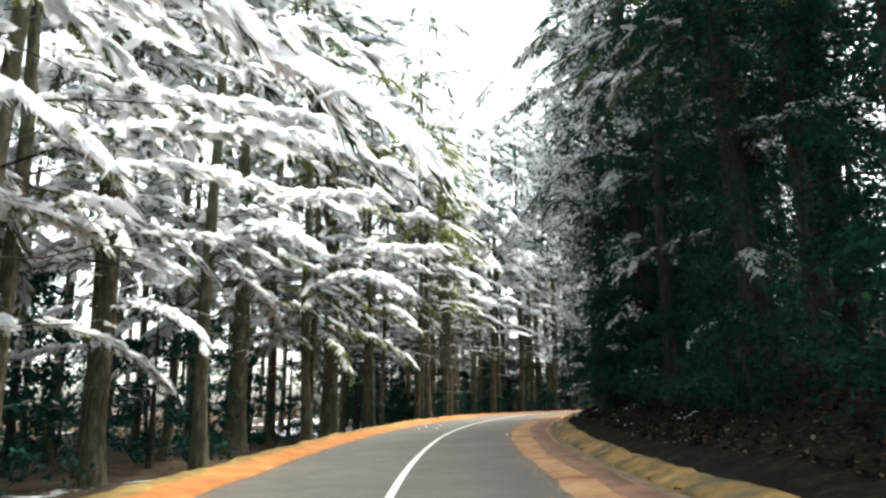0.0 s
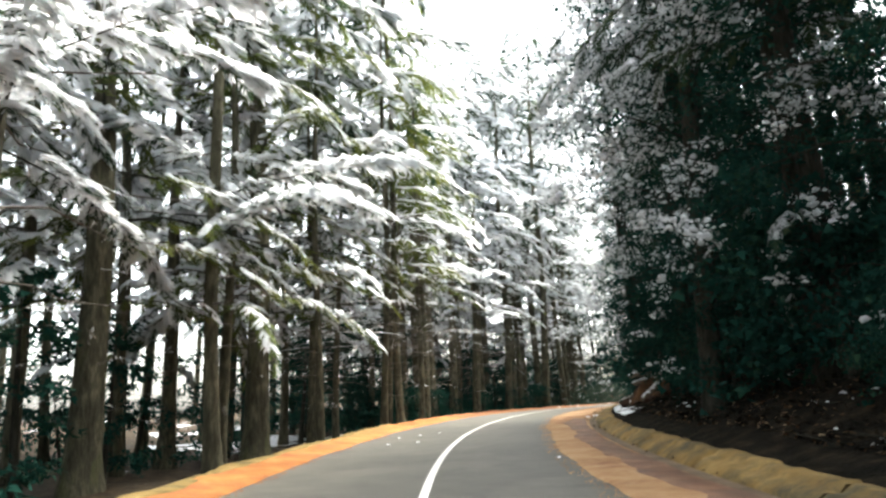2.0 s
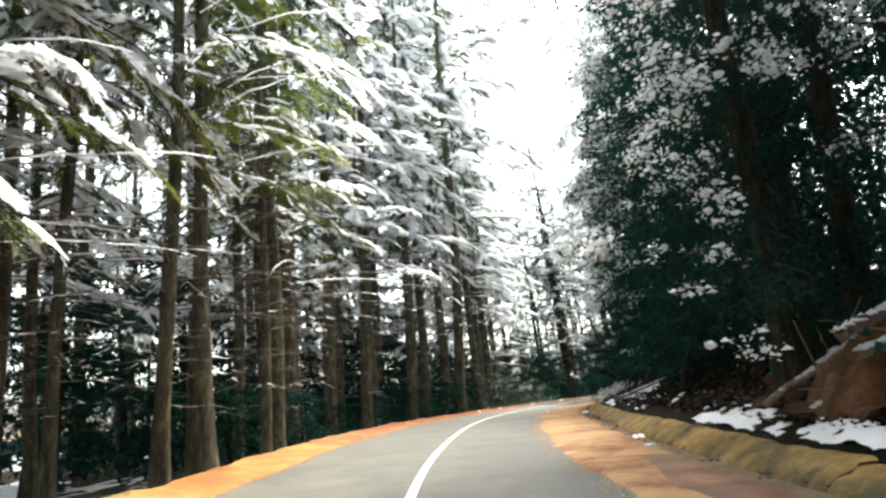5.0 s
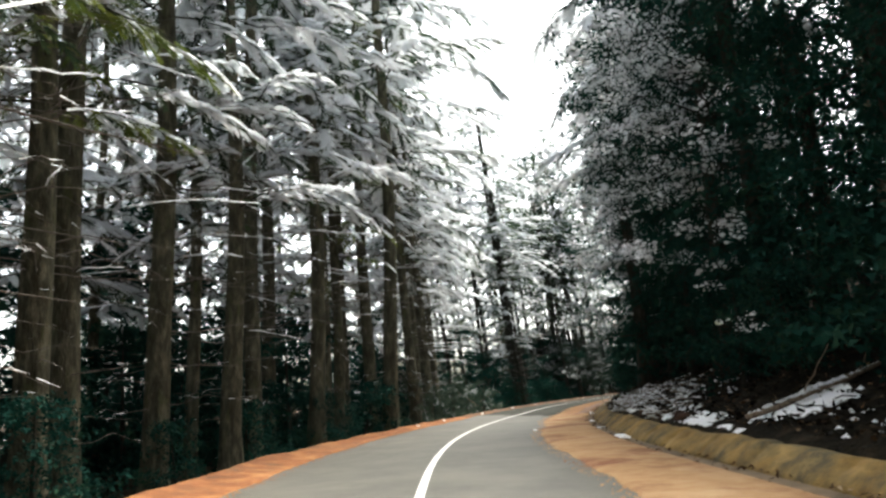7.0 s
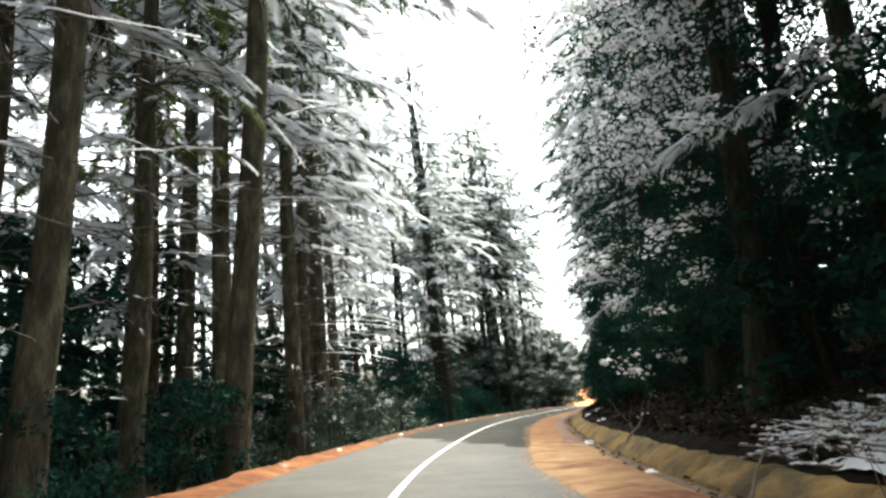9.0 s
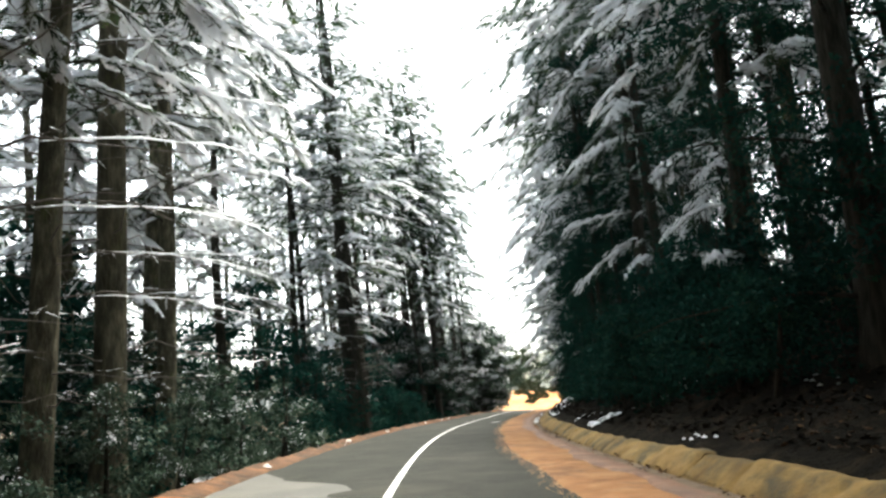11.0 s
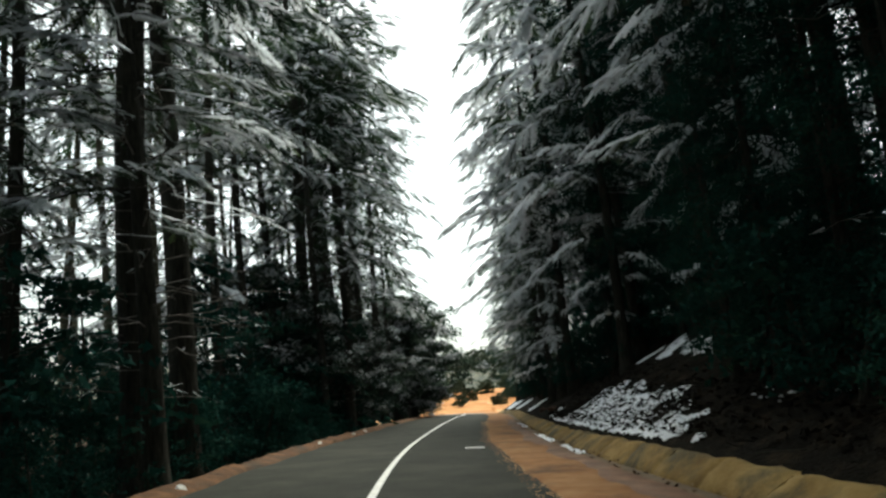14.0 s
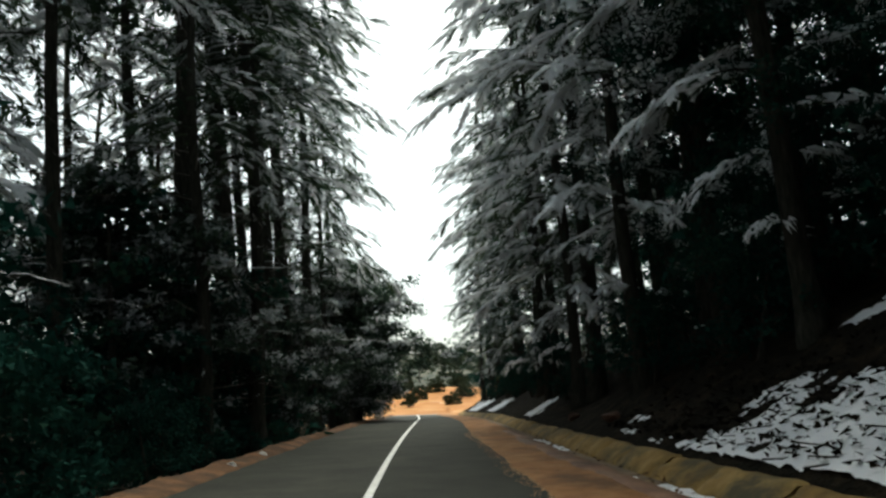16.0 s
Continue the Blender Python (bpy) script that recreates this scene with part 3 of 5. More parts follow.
def cedar(seed, h, crown, reach, dens, size, snow, radius, count, leaf=None, frost=None, bare=0, droop=0.42, name="cedar_tree",
          label="tall cedar with snow-laden drooping branches beside the road", power=0.55, bark=None, k=7, under=0.4, fringe=3, group="cedars of the forest", low=1.0, pillow=0.0, hang=0.17, slim=0.16, deadlen=4.2):
    """dens: sprays for each metre of branch; size: a spray's length in metres; snow: share of white sprays."""
    rng = np.random.default_rng(seed)
    tree = thing(name, label, "tree", group)
    path, me = trunk_mesh(rng, h, radius, rng.uniform(-0.5, 0.5, 2), material=bark)
    part("trunk", me, tree)
    b = branch_set(rng, path, h, crown, h * 0.985, count, reach, 0.22, droop, power, low)
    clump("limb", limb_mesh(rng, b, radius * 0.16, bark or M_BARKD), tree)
    st, out, ln, ri, dr = b
    fine = np.clip(0.42 + 0.045 * st[:, 2], 0.5, 1.25)
    n = np.maximum((dens * ln / fine).astype(int), 4)
    i = np.repeat(np.arange(len(ln)), n)
    u = np.concatenate([np.linspace(0.14, 0.97, q) for q in n]) + rng.normal(0, 0.03, len(i))
    sg = np.where(np.concatenate([np.arange(q) for q in n]) % 2 == 0, 1.0, -1.0)
    ang = sg * np.radians(rng.uniform(35, 85, len(i))) * (1.05 - 0.75 * np.clip(u, 0, 1))
    side = np.stack([-out[i][:, 1], out[i][:, 0], 0 * u], 1)
    d = out[i] * np.cos(ang)[:, None] + side * np.sin(ang)[:, None]
    d[:, 2] += (ri[i] - 2 * dr[i] * u) * 0.8 - 0.12 + rng.normal(0, 0.14, len(i))
    d /= np.linalg.norm(d, axis=1)[:, None]
    e = np.cross(d, np.array((0, 0, 1.0)))
    e /= np.linalg.norm(e, axis=1)[:, None] + 1e-9
    p = on_branch(b, i, u) + rng.normal(0, 0.05, (len(i), 3))
    fl = size * fine[i] * rng.uniform(0.6, 1.35, len(i)) * np.clip(0.5 + 0.2 * ln[i], 0.5, 1.2)
    white = rng.uniform(0, 1, len(i)) < snow * np.clip(0.5 + 0.75 * u, 0, 1.25)
    below = white & (rng.uniform(0, 1, len(i)) < under)
    g = np.concatenate([np.where(~white)[0], np.where(below)[0]])
    v, tri = fronds(rng, p[g] - np.array((0, 0, 0.03)), d[g], e[g], fl[g] * 1.06, np.full(len(g), 0.30), k, 0.38)
    clump("crown", tri_mesh("crown", v, tri, leaf or M_NEEDLE), tree, "dark green needle foliage in flat sprays")
    w = np.where(white)[0]
    v, tri = fronds(rng, p[w], d[w], e[w], fl[w], np.full(len(w), 0.26), k, 0.36, 0.05)
    if pillow and len(w):
        # soft snow along each spray and along the outer part of every laden branch
        u5 = np.array([0.0, 0.3, 0.65, 1.0])
        sp = p[w][:, None] + d[w][:, None] * (fl[w][:, None] * u5)[..., None]
        sp[..., 2] += 0.05 - 0.26 * fl[w][:, None] * u5 ** 2
        half = pillow * fl[w][:, None] * np.array([0.5, 1.0, 0.8, 0.15])[None]
        laden = np.where(rng.uniform(0, 1, len(ln)) < snow)[0]
        v, tri = merged((v, tri), pillows(rng, sp, e[w], half, 0.45), branch_snow(rng, b, laden, 0.3, 1.0, 0.05 + pillow * 0.28 * np.sqrt(ln), 0.3, 0.5))
    if fringe and len(w):
        f = np.repeat(w, fringe)
        q = rng.uniform(0.15, 1.0, len(f))
        fp = p[f] + d[f] * (fl[f] * q)[:, None] + e[f] * (rng.uniform(-0.3, 0.3, len(f)) * fl[f])[:, None]
        fp[:, 2] -= 0.26 * q * q * fl[f] + 0.02
        fw = d[f] * 0.7 + rng.normal(0, 0.4, (len(f), 3))
        fw[:, 2] -= 0.6
        fv = blades(rng, fp, fw, hang, slim)
        tri = np.concatenate([tri, len(v) + np.arange(len(fv), dtype=np.int32)])
        v = np.concatenate([v, fv])
    clump("snow", tri_mesh("snow", v, tri, frost or M_FROST), tree, "white snow lying on the branches")
    if bare:
        q = branch_set(rng, path, h, 1.8, crown + 4.5, bare, deadlen, 0.14, 0.20, 0.1, 0.4)
        clump("dead_wood", limb_mesh(rng, q, 0.03, M_TWIG, 3, "dead_wood", 0.07), tree, "bare grey dead branches")
        j = np.repeat(np.arange(len(q[2])), 10)
        uu = rng.uniform(0.35, 1, len(j))
        w2 = on_branch(q, j, uu + 0.05) - on_branch(q, j, uu)
        keep = rng.uniform(0, 1, len(j)) < 0.1 + 0.5 * snow
        pos = on_branch(q, j, uu)[keep] + rng.normal(0, 0.03, (keep.sum(), 3)) + np.array((0, 0, 0.03))
        tv = blades(rng, pos, w2[keep] + rng.normal(0, 0.03, (keep.sum(), 3)), 0.26, 0.06)
        lined = np.where((rng.uniform(0, 1, len(q[2])) < 0.05 + 0.4 * snow) & (q[0][:, 2] > 5.0))[0]
        line = branch_snow(rng, (q[0] + np.array((0, 0, 0.02)), *q[1:]), lined, 0.2, 1.0, np.full(len(q[2]), 0.021), 0.5, 0.8, 8)
        clump("twig_snow", tri_mesh("twig_snow", *merged((tv, np.arange(len(tv), dtype=np.int32)), line), frost or M_FROST), tree, "thin snow on bare twigs")
    return tree


def oak(seed, h, low, reach, per, size, snow, radius, count, leaf, frost, name, label, category="tree", group="", slim=0.34, frost_clods=True, power=0.55, skirt=1.0, clod=0.45, lay=(0.03, 0.3, 1.5), puff=0.0, one_sided=False):
    """A broad dense evergreen: clumps of leaves on every branch, down towards the ground."""
    rng = np.random.default_rng(seed)
    tree = thing(name, label, category, group)
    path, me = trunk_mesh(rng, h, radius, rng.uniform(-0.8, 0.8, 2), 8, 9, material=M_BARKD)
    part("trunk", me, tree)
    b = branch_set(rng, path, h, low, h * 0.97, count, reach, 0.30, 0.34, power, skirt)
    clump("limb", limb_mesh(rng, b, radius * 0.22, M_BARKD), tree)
    st, out, ln, ri, dr = b
    fine = np.clip(0.55 + 0.05 * st[:, 2], 0.6, 1.12) if h > 9 else np.ones(len(ln))
    n = np.maximum((per * ln / ln.mean() / fine ** 1.3).astype(int), 6)
    i = np.repeat(np.arange(len(ln)), n)
    # leaves gather in clumps of about twenty round points of the branch
    cu = rng.uniform(0.3, 1.0, (len(ln), 9))
    co = np.clip(rng.normal(0, 1, (len(ln), 9, 3)), -1.3, 1.3) * np.array((0.12, 0.12, 0.08)) * ln[:, None, None]
    pick = rng.integers(0, 9, len(i))
    u = cu[i, pick]
    p = on_branch(b, i, u) + co[i, pick] + np.clip(rng.normal(0, 1, (len(i), 3)), -1.9, 1.9) * np.array((0.21, 0.21, 0.13)) * (0.5 + 0.22 * ln[i])[:, None]
    way = out[i] * 0.5 + rng.normal(0, 0.6, p.shape)
    way[:, 2] -= 0.25
    # snow lies on whole clumps, mostly outer and upper ones
    high = np.interp(st[:, 2] / h, [0, 0.3, 0.7], lay)[:, None] if h > 9 else 1.0
    if one_sided:
        high = high * np.clip(0.55 + 0.85 * out[:, :1], 0.06, 1.4)
    snowy = rng.uniform(0, 1, (len(ln), 9)) < np.clip(snow * 2.4 * cu ** 2 * high, 0, 0.9 if not one_sided else 0.7)
    mid = on_branch(b, i, u) + co[i, pick]
    white = snowy[i, pick] & ((p - mid)[:, 2] > -0.14) & (rng.uniform(0, 1, len(i)) < 0.72)
    clump("crown", blade_mesh("crown", blades(rng, p[~white], way[~white], size * fine[i][~white], slim, 0.9), leaf), tree)
    pw = mid[white] + (p - mid)[white] * np.array((0.85, 0.85, 0.9)) + np.array((0, 0, 0.05))
    ww = way[white] * np.array((1, 1, 0.6))
    extra = pw + rng.normal(0, 0.07, pw.shape)
    fs = size * fine[i][white]
    cl = lumps(rng, pw[rng.uniform(0, 1, len(pw)) < 0.22], size * clod) if frost_clods else np.zeros((0, 3))
    v = np.concatenate([blades(rng, pw, ww, fs * 0.95, slim, 0.5), blades(rng, extra, ww + rng.normal(0, 0.4, ww.shape), fs * 0.7, slim, 0.5)])
    if puff:
        ball = pw[rng.uniform(0, 1, len(pw)) < 0.12]
        v, tri = merged((v, np.arange(len(v), dtype=np.int32)), puffs(rng, ball, puff))
        clump("snow", tri_mesh("snow", v, tri, frost, cl), tree, "rounded snow caught on the outer leaves")
    elif white.any():
        clump("snow", blade_mesh("snow", v, frost, cl), tree, "snow caught on the outer leaves")
    return tree


THIN = (0.17, 0.26, 0.36)
HEAVY = [cedar(11 + k, 25 + k, 3.6 + 0.6 * k, 6.4, 9.5, 0.50, 0.90, THIN[k], 44, leaf=(M_NEEDLE, M_OLIVE, M_NEEDLE)[k], bare=14, k=8, fringe=5, under=0.35, droop=0.40, power=0.40, pillow=0.26, hang=0.28, slim=0.09) for k in range(3)]
TALL = [cedar(31 + k, 29 + k, 8.0 + 0.7 * k, 5.0, 6.4, 0.58, 0.82, THIN[k], 40, bare=40, k=7, fringe=4, under=0.4, power=0.36, pillow=0.19, hang=0.22, slim=0.09, deadlen=4.8, label="tall cedar with a bare lower trunk, dead twigs and snowy crown") for k in range(3)]
TALLG = [cedar(41 + k, 29 + k, 8.5 + 0.8 * k, 4.7, 5.6, 0.60, 0.22, THIN[k], 34, leaf=(M_OLIVE, M_NEEDLE, M_OLIVE)[k], bare=48, k=8, fringe=3, power=0.40, pillow=0.10, hang=0.2, slim=0.09, deadlen=5.0, label="tall dark cedar with bare snowy twigs and olive crown") for k in range(3)]
GREEN = [cedar(51 + k, 25 + k, 4.4, 5.6, 9.0, 0.50, 0.34, THIN[k], 34, leaf=M_OLIVE, bare=14, k=9, power=0.42, pillow=0.20, fringe=4, hang=0.24, slim=0.09, label="cedar with olive green hanging sprays and little snow") for k in range(3)]
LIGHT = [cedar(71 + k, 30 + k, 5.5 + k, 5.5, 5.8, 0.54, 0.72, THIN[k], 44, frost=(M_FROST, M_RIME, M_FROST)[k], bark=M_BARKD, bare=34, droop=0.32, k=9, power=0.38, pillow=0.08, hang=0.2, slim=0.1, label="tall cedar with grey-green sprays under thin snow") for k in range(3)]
MIDH = [cedar(81 + k, 25 + k, 6.5 + 2 * k, 4.4, 3.2, 0.80, 0.86, 0.22, 28, power=0.45, bare=16, k=6, under=0.3, fringe=2, pillow=0.17, hang=0.3, slim=0.1, label="cedar in the second row with snowy sprays") for k in range(2)]
MIDL = [cedar(86 + k, 25 + k, 7.0 + 2 * k, 4.4, 2.8, 0.85, 0.6, 0.22, 28, power=0.45, bare=18, k=6, under=0.2, frost=M_RIME, label="cedar in the second row with thin grey snow") for k in range(2)]
FARC = [cedar(91 + k, 24 + 1.5 * k, 7.0, 3.4, 1.8, 1.15, 0.75, 0.20, 26, bare=8, k=5, under=0.1, fringe=1, pillow=0.15, label="cedar deep in the forest with snowy crown") for k in range(3)]
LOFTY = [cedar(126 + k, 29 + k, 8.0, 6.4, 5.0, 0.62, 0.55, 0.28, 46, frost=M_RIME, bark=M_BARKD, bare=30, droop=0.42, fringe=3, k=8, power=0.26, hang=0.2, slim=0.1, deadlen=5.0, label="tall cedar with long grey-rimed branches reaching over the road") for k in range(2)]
WHITEARM = [cedar(221 + k, 29 + k, 7.5 + 0.8 * k, 6.0, 6.0, 0.58, 0.86, THIN[k], 44, bare=36, droop=0.40, fringe=4, k=8, under=0.3, power=0.27, pillow=0.17, hang=0.22, slim=0.09, deadlen=4.6, label="tall cedar with long snowy branches reaching out over the road") for k in range(3)]
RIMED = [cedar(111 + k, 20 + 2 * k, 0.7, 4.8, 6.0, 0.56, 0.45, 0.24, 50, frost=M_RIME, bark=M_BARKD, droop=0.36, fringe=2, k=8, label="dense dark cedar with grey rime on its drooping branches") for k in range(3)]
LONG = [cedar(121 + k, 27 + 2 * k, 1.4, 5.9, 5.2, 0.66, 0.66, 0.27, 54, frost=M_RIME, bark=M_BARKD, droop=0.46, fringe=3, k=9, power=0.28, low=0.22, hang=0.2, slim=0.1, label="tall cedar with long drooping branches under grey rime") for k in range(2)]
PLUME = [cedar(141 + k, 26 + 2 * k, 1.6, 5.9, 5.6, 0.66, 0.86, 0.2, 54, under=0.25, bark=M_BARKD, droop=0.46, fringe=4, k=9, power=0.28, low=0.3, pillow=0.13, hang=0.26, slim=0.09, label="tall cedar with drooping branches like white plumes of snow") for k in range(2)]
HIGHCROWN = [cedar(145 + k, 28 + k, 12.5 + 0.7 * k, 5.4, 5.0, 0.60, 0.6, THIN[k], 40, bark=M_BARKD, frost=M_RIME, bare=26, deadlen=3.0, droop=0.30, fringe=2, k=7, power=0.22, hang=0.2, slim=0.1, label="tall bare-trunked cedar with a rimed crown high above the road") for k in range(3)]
OAKS = [oak(131 + k, 18 + 2 * k, 0.3, 4.3, 270, 0.125, 0.0, 0.22, 58, M_OAK, M_FROST, "evergreen_oak", "dense dark evergreen oak with glossy leaves on the bank", group="evergreens on the bank", skirt=0.7) for k in range(3)]
SNOWOAK = [oak(151 + k, 20 + k, 0.8, 5.0, 290, 0.12, 0.85, 0.22, 62, M_OAK, M_FROST, "evergreen_oak", "evergreen oak heavily dusted with fresh snow on the bank", group="evergreens on the bank", clod=0.55, lay=(-0.15, 0.75, 1.4), skirt=0.5, puff=0.075, one_sided=True) for k in range(2)]
BACKOAK = [oak(161 + k, 15 + 2 * k, 0.6, 4.4, 76, 0.25, 0.0, 0.22, 34, M_OAK, M_RIME, "evergreen_oak", "dark evergreen oak further up the bank", group="evergreens on the bank") for k in range(2)]
UNDER = [oak(164 + k, 5.2 + k, 0.1, 3.0, 60, 0.22, 0.0, 0.09, 24, M_OAK, M_RIME, "young_oak", "dark young evergreen oak under the cedars", "tree", "undergrowth") for k in range(2)]
DOME = [oak(167 + k, 9.0, 0.4, 5.0, 420, 0.22, 0.32, 0.26, 70, M_BUSH, M_RIME, "evergreen_oak", "broad round evergreen oak dusted with snow at the forest's edge", frost_clods=False, power=0.34, skirt=0.4) for k in range(1)]
BUSHES = [oak(171 + k, 2.4 + 0.6 * k, 0.15, 1.7, 115, 0.11, 0.05, 0.05, 20, M_BUSH, M_RIME, "bush", "dark leafy evergreen bush under the trees", "bush", "undergrowth", 0.36) for k in range(3)]
THICKET = [oak(191 + k, 3.0 + 0.5 * k, 0.05, 2.3, 90, 0.14, 0.0, 0.06, 22, M_OAK, M_FROST, "thicket_bush", "dense dark bush growing low on the bank", "bush", "undergrowth", 0.36) for k in range(2)]
SCRUB = [oak(181 + k, 3.0, 0.1, 2.6, 46, 0.30, 0.0, 0.06, 12, M_SCRUB, M_FROST, "scrub_bush", "round green bush in the open field", "bush", "scrub on the hillside", 0.36) for k in range(2)]
FIELDB = [oak(185 + k, 2.6, 0.02, 2.1, 200, 0.20, 0.0, 0.06, 26, M_SCRUB, M_FROST, "scrub_bush", "round green bush in the open field", "bush", "scrub on the hillside", 0.40, power=0.35) for k in range(2)]
KINDS = {"fieldbush": FIELDB, "heavy": HEAVY, "tall": TALL, "tallg": TALLG, "green": GREEN, "light": LIGHT, "far": FARC, "rimed": RIMED, "oak": OAKS, "snowoak": SNOWOAK, "bush": BUSHES, "midh": MIDH, "midl": MIDL, "long": LONG, "plume": PLUME, "whitearm": WHITEARM, "highcrown": HIGHCROWN, "lofty": LOFTY, "backoak": BACKOAK, "dome": DOME, "thicket": THICKET, "under": UNDER, "scrub": SCRUB}
USED = set()
PICK = random.Random(77)


def plant(kind, s, n, size=1.0, turn=None, variant=None):
    """Stand one tree of a kind on the ground at s along and n right of the road."""
    pool = KINDS[kind]
    k = PICK.randrange(len(pool)) if variant is None else variant % len(pool)
    p = at(s, n)
    # past the bend's middle the trees lean away from the bank
    way = float(line_at(s)[2])
    lean = Matrix.Rotation(-radians(float(np.interp(s, [90, 112, 140, 168, 200], [0, 3.6, 3.8, 2.4, 0] if n < 0 else [0, 2.8, 2.2, 1.6, 0]))), 4, Vector((math.sin(way), math.cos(way), 0)))
    if kind == "snowoak":
        # the whiter side of the crown is turned towards the road
        turn = 180 - math.degrees(way) + PICK.uniform(-30, 30)
    m = Matrix.Translation((p.x, p.y, p.z - 0.05)) @ lean @ pose(0, 0, 0, PICK.uniform(-1.2, 1.2), PICK.uniform(-1.2, 1.2), PICK.uniform(0, 360) if turn is None else turn) @ Matrix.Scale(size * PICK.uniform(0.92, 1.08), 4)
    if (kind, k) in USED:
        return copy_thing(pool[k], m)
    USED.add((kind, k))
    pool[k].matrix_basis = m
    return pool[k]


# front row on the outer side: metres along the road, metres left of its middle, trunk radius
FRONT = [(-3, 8.2, 0.26), (2, 9.4, 0.22), (6, 8.4, 0.2), (10, 9.6, 0.25), (14.5, 9.0, 0.2), (18, 11, 0.25), (22.1, 10.6, 0.32), (27, 9.4, 0.2), (32.8, 10.8, 0.42), (36.5, 8.6, 0.2), (38.7, 9.4, 0.2), (40.1, 12.7, 0.36),
         (41.6, 9.6, 0.38), (43.4, 7.6, 0.16), (46.2, 9.1, 0.22), (47.5, 9.6, 0.15), (48.3, 8.7, 0.16), (48.0, 5.9, 0.18), (49.6, 5.6, 0.2), (50.6, 10.8, 0.23), (52.4, 7.2, 0.2), (54.5, 6.0, 0.18), (56.7, 6.4, 0.32), (57.6, 8.2, 0.27),
         (58.4, 7.4, 0.4), (61.5, 7.6, 0.36), (63.3, 8.2, 0.38), (66.4, 7.6, 0.36), (68.8, 6.6, 0.32), (70.6, 8.8, 0.3), (73.2, 7.8, 0.3), (76, 6.4, 0.3), (78.6, 9.6, 0.26), (81.2, 7.4, 0.34), (82.0, 4.9, 0.28), (85.5, 9.8, 0.3), (88.4, 8.3, 0.3), (90.4, 6.2, 0.36), (91.0, 10.8, 0.3),
         (93.6, 6.9, 0.34), (97, 7.2, 0.3), (99.5, 8.6, 0.38), (103.2, 8.4, 0.36), (105.4, 9.9, 0.36), (108.6, 10.8, 0.19), (111.5, 9.6, 0.25), (113, 13.5, 0.2), (121.3, 9.1, 0.28), (122.1, 8.7, 0.15), (122.3, 5.6, 0.27), (123.2, 6.4, 0.45), (127.3, 6.8, 0.4), (131.4, 15.5, 0.27),
         (136, 8.8, 0.25), (142, 9.5, 0.27), (148.5, 7.9, 0.46), (149.5, 10.3, 0.3), (152, 6.2, 0.22), (153.9, 8.0, 0.4), (155.6, 6.5, 0.42), (158.4, 8.2, 0.3), (161, 6.9, 0.36)]


